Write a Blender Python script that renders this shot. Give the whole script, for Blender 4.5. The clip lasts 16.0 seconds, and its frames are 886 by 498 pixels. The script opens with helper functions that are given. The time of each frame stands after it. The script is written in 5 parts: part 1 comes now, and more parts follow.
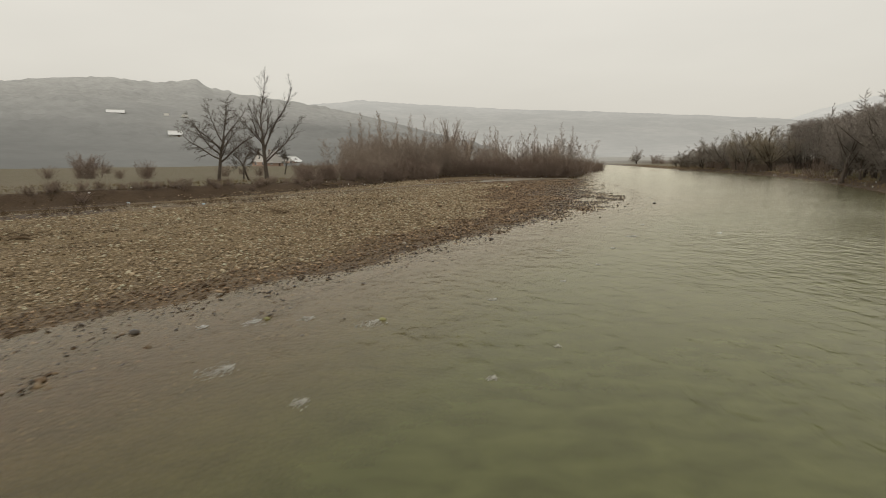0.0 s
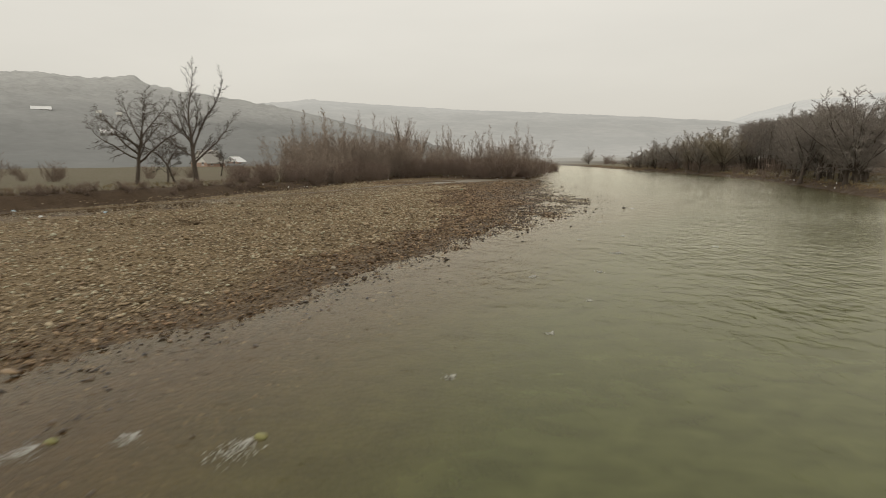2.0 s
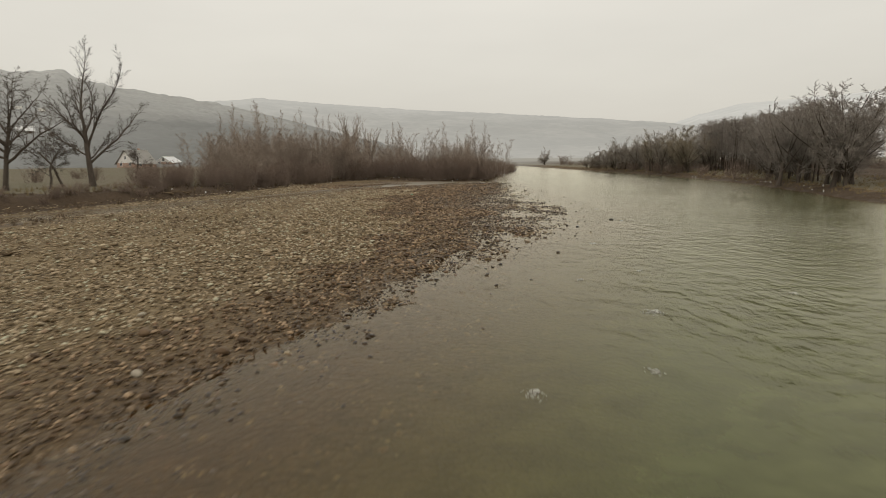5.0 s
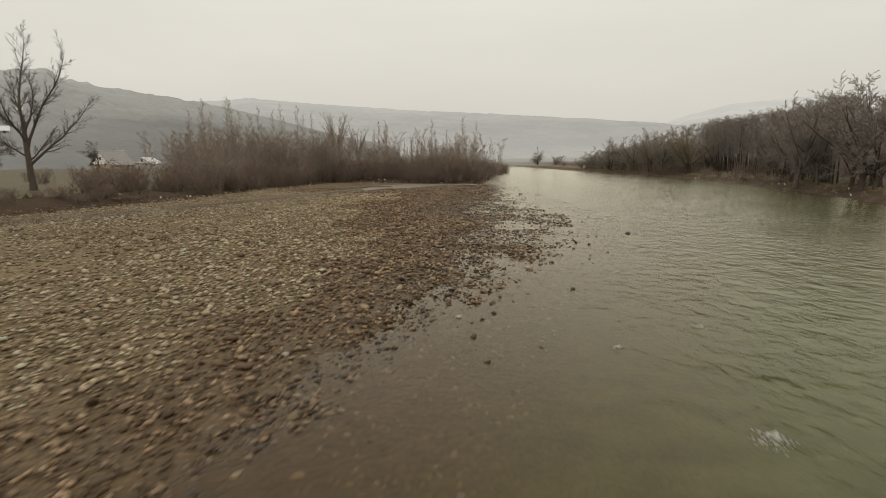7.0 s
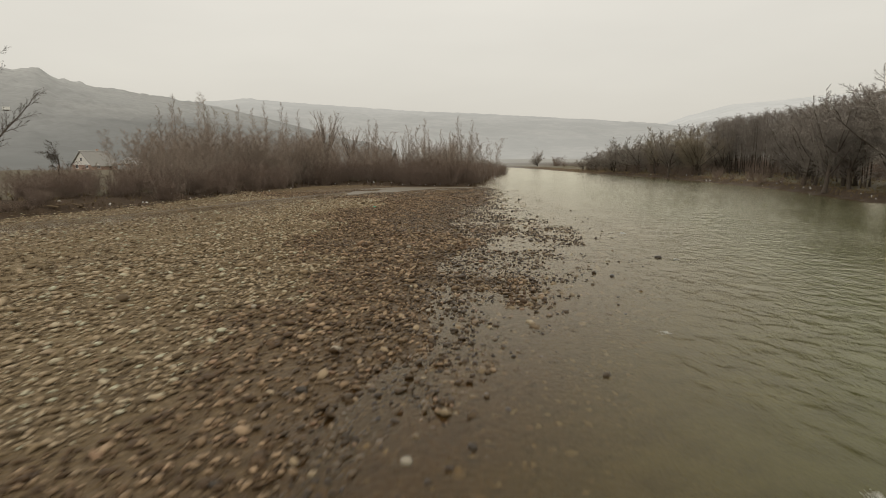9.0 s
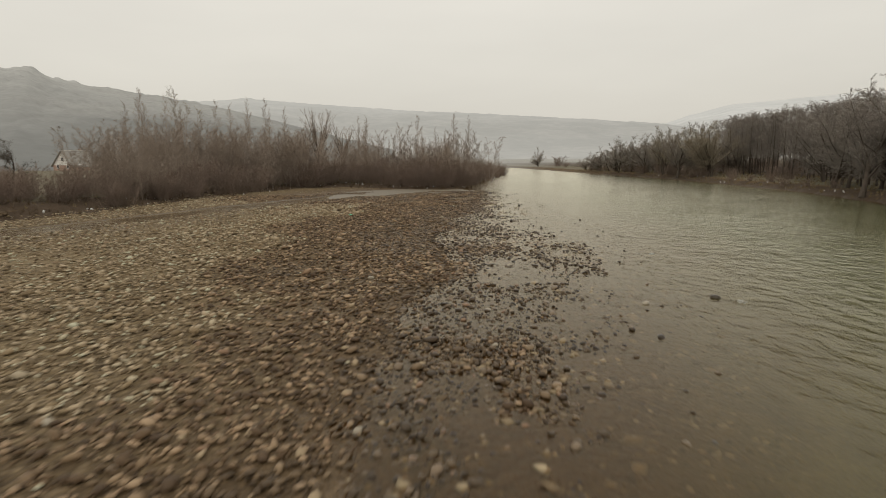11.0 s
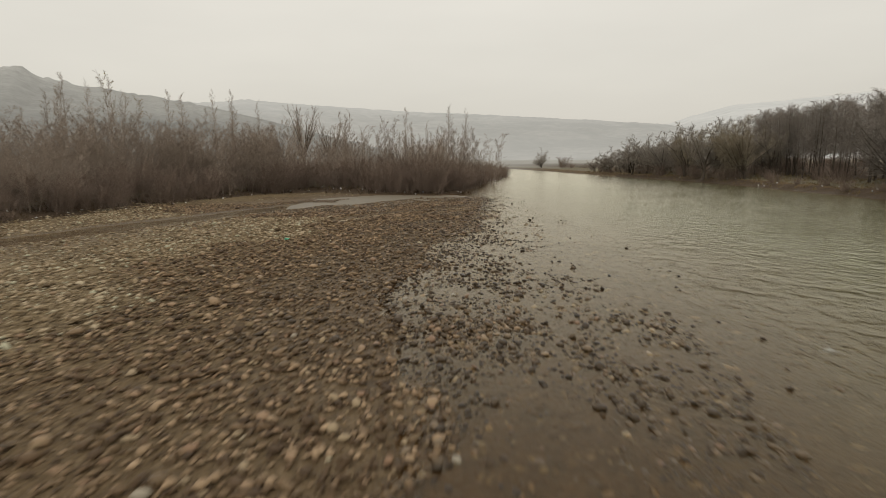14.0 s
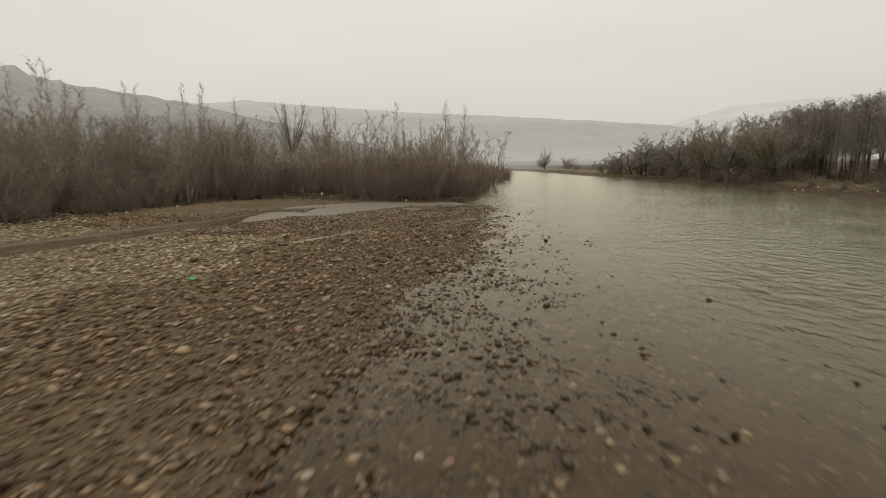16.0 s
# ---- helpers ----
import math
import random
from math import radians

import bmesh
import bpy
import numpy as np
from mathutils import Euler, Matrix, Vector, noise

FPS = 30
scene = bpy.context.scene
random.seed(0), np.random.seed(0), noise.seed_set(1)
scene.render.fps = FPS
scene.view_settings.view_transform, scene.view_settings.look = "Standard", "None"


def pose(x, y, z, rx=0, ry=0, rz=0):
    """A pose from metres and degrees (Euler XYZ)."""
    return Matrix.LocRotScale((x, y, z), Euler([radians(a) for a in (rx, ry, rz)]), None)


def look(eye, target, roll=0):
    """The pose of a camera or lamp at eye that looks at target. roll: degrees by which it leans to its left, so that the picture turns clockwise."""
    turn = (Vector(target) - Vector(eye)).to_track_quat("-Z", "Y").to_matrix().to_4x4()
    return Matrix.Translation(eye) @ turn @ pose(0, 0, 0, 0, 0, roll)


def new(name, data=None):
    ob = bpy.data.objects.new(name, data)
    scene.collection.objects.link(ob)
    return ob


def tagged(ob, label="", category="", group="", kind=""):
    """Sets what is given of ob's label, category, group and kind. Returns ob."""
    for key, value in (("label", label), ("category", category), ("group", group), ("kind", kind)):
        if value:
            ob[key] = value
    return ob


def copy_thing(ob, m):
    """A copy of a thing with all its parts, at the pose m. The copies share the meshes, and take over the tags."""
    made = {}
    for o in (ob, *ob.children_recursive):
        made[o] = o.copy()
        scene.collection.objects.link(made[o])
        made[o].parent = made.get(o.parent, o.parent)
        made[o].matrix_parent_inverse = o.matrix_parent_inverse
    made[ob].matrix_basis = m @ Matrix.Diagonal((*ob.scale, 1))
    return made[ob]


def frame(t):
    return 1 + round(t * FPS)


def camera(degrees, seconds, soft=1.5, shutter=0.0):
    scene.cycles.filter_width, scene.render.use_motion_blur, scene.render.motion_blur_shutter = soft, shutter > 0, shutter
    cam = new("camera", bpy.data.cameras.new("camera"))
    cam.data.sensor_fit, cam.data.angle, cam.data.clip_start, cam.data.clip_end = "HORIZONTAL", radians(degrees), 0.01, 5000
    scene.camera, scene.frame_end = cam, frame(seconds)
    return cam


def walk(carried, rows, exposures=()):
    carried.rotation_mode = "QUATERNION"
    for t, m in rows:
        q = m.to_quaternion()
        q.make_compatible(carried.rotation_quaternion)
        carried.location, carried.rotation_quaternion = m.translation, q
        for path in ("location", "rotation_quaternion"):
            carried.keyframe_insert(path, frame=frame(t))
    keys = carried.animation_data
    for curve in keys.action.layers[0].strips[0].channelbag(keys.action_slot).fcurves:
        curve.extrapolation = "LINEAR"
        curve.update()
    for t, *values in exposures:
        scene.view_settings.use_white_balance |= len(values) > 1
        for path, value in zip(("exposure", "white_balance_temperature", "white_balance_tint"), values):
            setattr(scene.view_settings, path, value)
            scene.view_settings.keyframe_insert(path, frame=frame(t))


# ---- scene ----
cam = camera(77.4, 16.0, soft=0.75, shutter=1.0)
METRES, EYE, TILT, LEAN, TURN = 59.156, 4.2, 0.0, 0.0, 0.0
ROWS = [
    (0.0, 0.0, 0.0, 0.0, -0.06, -9.34, 0.35),
    (0.5, 0.0026, 0.0225, 0.0007, -1.12, -9.37, 0.29),
    (1.0, 0.0039, 0.0498, 0.0002, -2.43, -9.35, 0.31),
    (1.5, 0.0057, 0.0753, -0.0004, -3.64, -9.33, 0.31),
    (2.0, 0.0088, 0.1026, -0.0006, -4.84, -9.33, 0.31),
    (2.5, 0.0118, 0.1287, -0.001, -5.83, -9.33, 0.28),
    (3.0, 0.0159, 0.1573, -0.0011, -6.86, -9.35, 0.29),
    (3.5, 0.0202, 0.1847, -0.0012, -7.8, -9.35, 0.27),
    (4.0, 0.0258, 0.2149, -0.0017, -8.51, -9.33, 0.26),
    (6.5, 0.0586, 0.3543, -0.0019, -10.22, -9.29, 0.3),
    (7.0, 0.0676, 0.3832, -0.0016, -10.3, -9.27, 0.32),
    (7.5, 0.0759, 0.4098, -0.0015, -10.36, -9.24, 0.34),
    (8.0, 0.0852, 0.4385, -0.0011, -10.39, -9.24, 0.34),
    (8.5, 0.094, 0.4652, -0.0007, -10.4, -9.24, 0.31),
    (9.0, 0.1036, 0.4944, -0.0004, -10.41, -9.21, 0.3),
    (11.5, 0.1496, 0.6382, -0.0003, -10.4, -9.21, 0.31),
    (12.0, 0.1597, 0.673, -0.001, -10.37, -9.18, 0.32),
    (12.5, 0.1688, 0.7064, -0.0018, -10.36, -9.16, 0.37),
    (13.0, 0.1787, 0.7436, -0.0024, -10.35, -9.13, 0.37),
    (13.5, 0.1878, 0.7789, -0.0028, -10.33, -9.11, 0.38),
    (14.0, 0.1977, 0.8178, -0.0031, -10.32, -9.07, 0.39),
    (14.5, 0.2068, 0.8541, -0.0029, -10.28, -9.04, 0.37),
    (15.0, 0.2169, 0.8935, -0.0029, -10.26, -9.04, 0.36),
    (15.5, 0.2263, 0.93, -0.0029, -10.24, -9.01, 0.36),
    (16.0, 0.2364, 0.9689, -0.0026, -10.23, -8.97, 0.38),
]
walk(cam, [(t, pose(0, 0, EYE, TILT, LEAN, TURN) @ pose(METRES * x, METRES * y, METRES * z, 90 + pitch, roll, yaw)) for t, x, y, z, yaw, pitch, roll in ROWS])

# ---- light: an even, misty winter overcast ----
SUN_AZ, SUN_EL = 215.0, 48.0      # compass bearing from +y towards +x, height


def overcast_world():
    w = bpy.data.worlds.new("overcast")
    scene.world = w
    w.use_nodes = True
    nt = w.node_tree
    nt.nodes.clear()
    N, L = nt.nodes.new, nt.links.new
    sky = N("ShaderNodeTexSky")
    sky.sky_type, sky.sun_disc = "NISHITA", False
    sky.sun_elevation, sky.sun_rotation = radians(SUN_EL), radians(SUN_AZ)
    sky.air_density, sky.dust_density, sky.ozone_density = 1.0, 6.0, 1.0
    clear = N("ShaderNodeBackground")
    clear.inputs[1].default_value = 0.06
    L(sky.outputs[0], clear.inputs[0])
    tc = N("ShaderNodeTexCoord")
    sep = N("ShaderNodeSeparateXYZ")
    L(tc.outputs["Generated"], sep.inputs[0])
    ramp = N("ShaderNodeValToRGB")
    e = ramp.color_ramp.elements
    e[0].position, e[0].color = 0.0, (0.640, 0.605, 0.532, 1)
    e[1].position, e[1].color = 0.42, (0.915, 0.88, 0.80, 1)
    m = ramp.color_ramp.elements.new(0.14)
    m.color = (0.768, 0.735, 0.655, 1)
    L(sep.outputs[2], ramp.inputs[0])
    mp = N("ShaderNodeMapping")
    mp.inputs["Scale"].default_value = (1.2, 1.2, 4.5)
    L(tc.outputs["Generated"], mp.inputs[0])
    nz = N("ShaderNodeTexNoise")
    nz.inputs["Scale"].default_value, nz.inputs["Detail"].default_value = 1.7, 4
    L(mp.outputs[0], nz.inputs[0])
    rng = N("ShaderNodeMapRange")
    rng.inputs[1].default_value, rng.inputs[2].default_value = 0.3, 0.7
    rng.inputs[3].default_value, rng.inputs[4].default_value = 0.955, 1.03
    L(nz.outputs[0], rng.inputs[0])
    cloud = N("ShaderNodeBackground")
    L(ramp.outputs[0], cloud.inputs[0])
    L(rng.outputs[0], cloud.inputs[1])
    mix = N("ShaderNodeMixShader")
    mix.inputs[0].default_value = 0.93
    L(clear.outputs[0], mix.inputs[1])
    L(cloud.outputs[0], mix.inputs[2])
    out = N("ShaderNodeOutputWorld")
    L(mix.outputs[0], out.inputs[0])


overcast_world()
sun_data = bpy.data.lights.new("sun", "SUN")
sun_data.energy, sun_data.angle, sun_data.color = 0.5, radians(40), (1.0, 0.95, 0.86)
sun = new("sun", sun_data)
a, el = radians(SUN_AZ), radians(SUN_EL)
sun.matrix_world = look((60, 60, 80), (60 - math.sin(a) * math.cos(el), 60 - math.cos(a) * math.cos(el), 80 - math.sin(el)))


# ---- materials ----
class Mat:
    """A small wrapper to write node materials shortly."""

    def __init__(self, name, rough=0.8, spec=0.3):
        self.m = bpy.data.materials.new(name)
        self.m.use_nodes = True
        self.nt = self.m.node_tree
        self.b = self.nt.nodes["Principled BSDF"]
        self.b.inputs["Roughness"].default_value = rough
        self.b.inputs["Specular IOR Level"].default_value = spec
        self.geo = None

    def n(self, kind, **values):
        node = self.nt.nodes.new("ShaderNode" + kind)
        for k, v in values.items():
            node.inputs[k.replace("_", " ")].default_value = v
        return node

    def l(self, a, b):
        self.nt.links.new(a, b)

    def pos(self):
        if self.geo is None:
            self.geo = self.n("NewGeometry")
        return self.geo.outputs["Position"]

    def noise(self, scale, detail=3.0, rough=0.55, stretch=None):
        nz = self.n("TexNoise", Scale=scale, Detail=detail, Roughness=rough)
        v = self.pos()
        if stretch:
            mp = self.n("Mapping", Scale=stretch)
            self.l(v, mp.inputs[0])
            v = mp.outputs[0]
        self.l(v, nz.inputs["Vector"])
        return nz.outputs["Fac"]

    def ramp(self, fac, *stops):
        r = self.n("ValToRGB")
        e = r.color_ramp.elements
        while len(e) < len(stops):
            e.new(0.5)
        for el_, (p, c) in zip(e, stops):
            el_.position = p
            el_.color = (c, c, c, 1) if isinstance(c, (int, float)) else (*c, 1)
        self.l(fac, r.inputs[0])
        return r.outputs[0]

    def mix(self, fac, a, b, mode="MIX"):
        x = self.nt.nodes.new("ShaderNodeMix")
        x.data_type, x.blend_type = "RGBA", mode
        for sock, v in ((x.inputs[0], fac), (x.inputs[6], a), (x.inputs[7], b)):
            if isinstance(v, (int, float)):
                sock.default_value = v
            elif isinstance(v, tuple):
                sock.default_value = (*v, 1)
            else:
                self.l(v, sock)
        return x.outputs[2]

    def math(self, op, a, b=0.0):
        x = self.nt.nodes.new("ShaderNodeMath")
        x.operation = op
        for sock, v in zip(x.inputs, (a, b)):
            if isinstance(v, (int, float)):
                sock.default_value = v
            else:
                self.l(v, sock)
        return x.outputs[0]

    def attr(self, name):
        at = self.nt.nodes.new("ShaderNodeAttribute")
        at.attribute_name = name
        return at.outputs["Fac"]

    def bump(self, height, strength=0.4, dist=0.05):
        b = self.n("Bump", Strength=strength, Distance=dist)
        self.l(height, b.inputs["Height"])
        self.l(b.outputs[0], self.b.inputs["Normal"])
        return b.outputs[0]

    def colour(self, v):
        s = self.b.inputs["Base Color"]
        if isinstance(v, tuple):
            s.default_value = (*v, 1)
        else:
            self.l(v, s)
        return self.m


def ground_material():
    k = Mat("river_ground", 0.85, 0.25)
    # cobbles
    vor = k.n("TexVoronoi", Scale=8.5)
    k.l(k.pos(), vor.inputs["Vector"])
    sepc = k.n("SeparateColor")
    k.l(vor.outputs["Color"], sepc.inputs[0])
    cob = k.ramp(sepc.outputs[0], (0.0, (0.085, 0.058, 0.03)), (0.35, (0.18, 0.13, 0.069)), (0.7, (0.27, 0.199, 0.11)), (1.0, (0.43, 0.335, 0.21)))
    # shade between the cobbles, painted as a darker base colour
    gap = k.ramp(vor.outputs["Distance"], (0.25, 0.0), (0.75, 1.0))
    cob = k.mix(k.math("MULTIPLY", gap, 0.7), cob, (0.07, 0.05, 0.027))
    big = k.noise(0.22, 4)
    cob = k.mix(k.ramp(big, (0.42, 0.0), (0.62, 0.6)), cob, (0.24, 0.18, 0.10))
    # wet gravel by the water and the river bed
    bed = k.mix(k.ramp(k.noise(2.6, 4), (0.36, 0.0), (0.64, 1.0)), (0.06, 0.036, 0.016), (0.20, 0.135, 0.07))
    wet = k.attr("wet")
    damp = k.attr("damp")
    # damp gravel, darkened further for the shaded gaps under its stones
    cob = k.mix(k.math("MULTIPLY", damp, 0.75), cob, k.mix(1.0, cob, (0.50, 0.42, 0.35), "MULTIPLY"))
    col = k.mix(wet, cob, k.mix(0.45, cob, bed, "MIX"))
    col = k.mix(k.math("MULTIPLY", wet, 0.35), col, (0.085, 0.055, 0.027))
    # winter grass and bare earth
    gr = k.mix(k.noise(0.5, 5), (0.13, 0.11, 0.072), (0.19, 0.162, 0.112))
    gr = k.mix(k.ramp(k.noise(0.045, 3), (0.42, 0.0), (0.6, 0.75)), gr, (0.145, 0.13, 0.083))
    soil = k.mix(k.noise(1.3, 6), (0.045, 0.03, 0.019), (0.115, 0.08, 0.05))
    jag = k.math("ADD", k.attr("grass"), k.math("MULTIPLY", k.math("SUBTRACT", k.noise(0.9, 5), 0.5), 0.9))
    jag_s = k.math("ADD", k.attr("soil"), k.math("MULTIPLY", k.math("SUBTRACT", k.noise(0.7, 5), 0.5), 0.9))
    col = k.mix(k.ramp(jag_s, (0.42, 0.0), (0.58, 1.0)), col, soil)
    col = k.mix(k.ramp(jag, (0.42, 0.0), (0.58, 1.0)), col, gr)
    # backwater flat, and far fields whose colour pales with distance for mist
    # pale tone holds the sky's reflection on the shallow backwater
    flat = k.ramp(k.math("ADD", k.attr("silt"), k.math("MULTIPLY", k.math("SUBTRACT", k.noise(0.7, 5, stretch=(0.5, 1.6, 1)), 0.5), 1.1)), (0.35, 0.0), (0.75, 1.0))
    col = k.mix(flat, col, k.mix(k.noise(0.8, 6), (0.155, 0.132, 0.097), (0.225, 0.195, 0.15)))
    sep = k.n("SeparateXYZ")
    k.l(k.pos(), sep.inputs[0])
    # mist painted in: fields get paler from y = 240 m to 360 m
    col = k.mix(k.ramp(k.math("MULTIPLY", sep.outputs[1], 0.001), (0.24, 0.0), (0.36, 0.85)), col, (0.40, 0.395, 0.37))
    k.l(k.ramp(wet, (0.0, 0.88), (1.0, 0.45)), k.b.inputs["Roughness"])
    h = k.math("ADD", k.math("MULTIPLY", vor.outputs["Distance"], -1.0), k.math("MULTIPLY", k.noise(30, 3), 0.3))
    k.bump(k.math("MULTIPLY", h, k.math("SUBTRACT", 1.0, flat)), 0.9, 0.09)
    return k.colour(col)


def stone_material(name, dark, mid, light, rough):
    k = Mat(name, rough, 0.35)
    geo = k.n("NewGeometry")
    pick = geo.outputs["Random Per Island"]
    c = k.ramp(pick, (0.0, dark), (0.45, mid), (0.8, light), (0.93, tuple(min(0.5, v * 1.35 + 0.02) for v in light)), (1.0, (0.27, 0.165, 0.10)))
    c = k.mix(k.math("MULTIPLY", k.noise(14, 4), 0.35), c, mid)
    k.bump(k.noise(60, 3), 0.25, 0.01)
    return k.colour(c)


def water_material():
    m = bpy.data.materials.new("river_water")
    m.use_nodes = True
    nt = m.node_tree
    nt.nodes.clear()
    N, L = nt.nodes.new, nt.links.new
    geo = N("ShaderNodeNewGeometry")

    def noise_(scale, detail, stretch, turn):
        mp = N("ShaderNodeMapping")
        mp.inputs["Scale"].default_value = stretch
        mp.inputs["Rotation"].default_value = (0, 0, turn)
        L(geo.outputs["Position"], mp.inputs[0])
        nz = N("ShaderNodeTexNoise")
        nz.inputs["Scale"].default_value, nz.inputs["Detail"].default_value = scale, detail
        nz.inputs["Distortion"].default_value = 0.45
        L(mp.outputs[0], nz.inputs["Vector"])
        return nz.outputs["Fac"]

    def math_(op, a, b):
        x = N("ShaderNodeMath")
        x.operation = op
        for s, v in zip(x.inputs, (a, b)):
            if isinstance(v, (int, float)):
                s.default_value = v
            else:
                L(v, s)
        return x.outputs[0]

    at = N("ShaderNodeAttribute")
    at.attribute_name = "depth"
    depth = at.outputs["Fac"]
    # chop: short waves across the stream, calmer patches between
    chop = noise_(1.9, 4, (1.2, 0.8, 1.0), 0.35)
    fine = noise_(4.2, 3, (1.4, 0.9, 1.0), -0.2)
    calm = noise_(0.11, 3, (1, 1, 1), 0)
    hgt = math_("ADD", math_("ADD", math_("MULTIPLY", chop, 0.75), math_("MULTIPLY", fine, 0.09)), math_("MULTIPLY", noise_(0.75, 2, (1.1, 0.9, 1.0), 0.6), 0.65))
    bump = N("ShaderNodeBump")
    bump.inputs["Distance"].default_value = 0.145
    L(hgt, bump.inputs["Height"])
    rr = N("ShaderNodeMapRange")
    rr.inputs[1].default_value, rr.inputs[2].default_value = 0.35, 0.65
    rr.inputs[3].default_value, rr.inputs[4].default_value = 0.4, 1.0
    L(calm, rr.inputs[0])
    dm = N("ShaderNodeMapRange")
    dm.inputs[1].default_value, dm.inputs[2].default_value = 0.02, 0.45
    dm.inputs[3].default_value, dm.inputs[4].default_value = 0.6, 1.0
    L(depth, dm.inputs[0])
    L(math_("MULTIPLY", rr.outputs[0], dm.outputs[0]), bump.inputs["Strength"])
    # suspended silt hides the bed with depth
    opac = math_("SUBTRACT", 1.0, math_("POWER", 2.718, math_("MULTIPLY", depth, -2.6)))
    ramp = N("ShaderNodeValToRGB")
    e = ramp.color_ramp.elements
    e[0].position, e[0].color = 0.10, (0.101, 0.064, 0.024, 1)
    e[1].position, e[1].color = 0.7, (0.088, 0.094, 0.036, 1)
    L(depth, ramp.inputs[0])
    # cloudy patches of silt
    cloud = N("ShaderNodeMapRange")
    cloud.inputs[1].default_value, cloud.inputs[2].default_value = 0.3, 0.7
    cloud.inputs[3].default_value, cloud.inputs[4].default_value = 0.76, 1.22
    L(noise_(1.5, 5, (0.7, 1.2, 1.0), 0.5), cloud.inputs[0])
    tone = N("ShaderNodeVectorMath")
    tone.operation = "SCALE"
    L(ramp.outputs[0], tone.inputs[0])
    L(cloud.outputs[0], tone.inputs["Scale"])
    silt = N("ShaderNodeBsdfDiffuse")
    L(tone.outputs[0], silt.inputs[0])
    clear = N("ShaderNodeBsdfTransparent")
    clear.inputs[0].default_value = (0.88, 0.73, 0.51, 1)
    body = N("ShaderNodeMixShader")
    L(opac, body.inputs[0])
    L(clear.outputs[0], body.inputs[1])
    L(silt.outputs[0], body.inputs[2])
    fres = N("ShaderNodeFresnel")
    fres.inputs[0].default_value = 1.33
    ripple = N("ShaderNodeBump")
    ripple.inputs["Distance"].default_value, ripple.inputs["Strength"].default_value = 0.12, 0.12
    L(hgt, ripple.inputs["Height"])
    L(ripple.outputs[0], fres.inputs["Normal"])
    gloss = N("ShaderNodeBsdfGlossy")
    gloss.inputs["Color"].default_value = (1.0, 0.96, 0.83, 1)
    gloss.inputs["Roughness"].default_value = 0.17
    L(bump.outputs[0], gloss.inputs["Normal"])
    mix = N("ShaderNodeMixShader")
    L(fres.outputs[0], mix.inputs[0])
    L(body.outputs[0], mix.inputs[1])
    L(gloss.outputs[0], mix.inputs[2])
    out = N("ShaderNodeOutputMaterial")
    L(mix.outputs[0], out.inputs[0])
    return m


def bark_material(name, dark, light, rough=0.9):
    k = Mat(name, rough, 0.15)
    oi = k.n("ObjectInfo")
    c = k.mix(k.noise(2.0, 4, stretch=(3, 3, 0.6)), dark, light)
    c = k.mix(k.math("MULTIPLY", oi.outputs["Random"], 0.45), c, tuple(0.7 * v for v in dark))
    k.bump(k.noise(9, 4, stretch=(2, 2, 0.4)), 0.5, 0.03)
    return k.colour(c)


def plain_material(name, col, rough=0.8, vary=0.2, scale=2.0):
    k = Mat(name, rough, 0.25)
    c = k.mix(k.noise(scale, 5), tuple(v * (1 - vary) for v in col), tuple(min(0.9, v * (1 + vary)) for v in col))
    k.bump(k.noise(scale * 12, 3), 0.2, 0.01)
    return k.colour(c)


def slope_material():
    """The nearer hillside: bare woods low down, woods and fields paled towards the crest to stand in for mist."""
    k = Mat("hazed_hill_woods", 1.0, 0.0)
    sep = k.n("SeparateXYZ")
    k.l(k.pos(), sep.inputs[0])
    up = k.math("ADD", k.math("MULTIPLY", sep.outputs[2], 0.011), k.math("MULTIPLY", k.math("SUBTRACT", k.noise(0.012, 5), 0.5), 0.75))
    # mist is put into the base colour, which pales with height
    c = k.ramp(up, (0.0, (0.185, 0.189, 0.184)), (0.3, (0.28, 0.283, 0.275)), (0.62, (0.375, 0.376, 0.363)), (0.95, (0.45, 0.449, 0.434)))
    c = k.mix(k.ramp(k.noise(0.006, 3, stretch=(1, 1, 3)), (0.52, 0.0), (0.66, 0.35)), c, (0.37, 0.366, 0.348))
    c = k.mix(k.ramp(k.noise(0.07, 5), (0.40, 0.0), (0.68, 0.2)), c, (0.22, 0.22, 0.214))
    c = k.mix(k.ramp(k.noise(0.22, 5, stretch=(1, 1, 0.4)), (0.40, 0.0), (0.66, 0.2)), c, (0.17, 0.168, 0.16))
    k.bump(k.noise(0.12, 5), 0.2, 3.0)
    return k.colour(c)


def hill_material(name, woods, field, glow):
    """Distant hillside: bare woods and open fields; glow is emission that stands in for mist on a far backdrop."""
    k = Mat(name, 1.0, 0.0)
    c = k.mix(k.ramp(k.noise(0.008, 4), (0.42, 0.0), (0.6, 1.0)), woods, field)
    c = k.mix(k.ramp(k.noise(0.05, 4), (0.4, 0.0), (0.7, 0.5)), c, tuple(v * 0.8 for v in woods))
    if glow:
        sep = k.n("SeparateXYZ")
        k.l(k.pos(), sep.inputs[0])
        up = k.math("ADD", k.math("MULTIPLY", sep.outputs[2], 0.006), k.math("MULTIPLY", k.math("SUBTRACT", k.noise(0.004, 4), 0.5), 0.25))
        # emission instead of mist, strongest at the crest
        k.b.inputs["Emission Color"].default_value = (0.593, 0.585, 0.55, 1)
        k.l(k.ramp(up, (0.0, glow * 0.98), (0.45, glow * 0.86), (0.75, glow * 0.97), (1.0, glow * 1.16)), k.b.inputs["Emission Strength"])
    return k.colour(c)


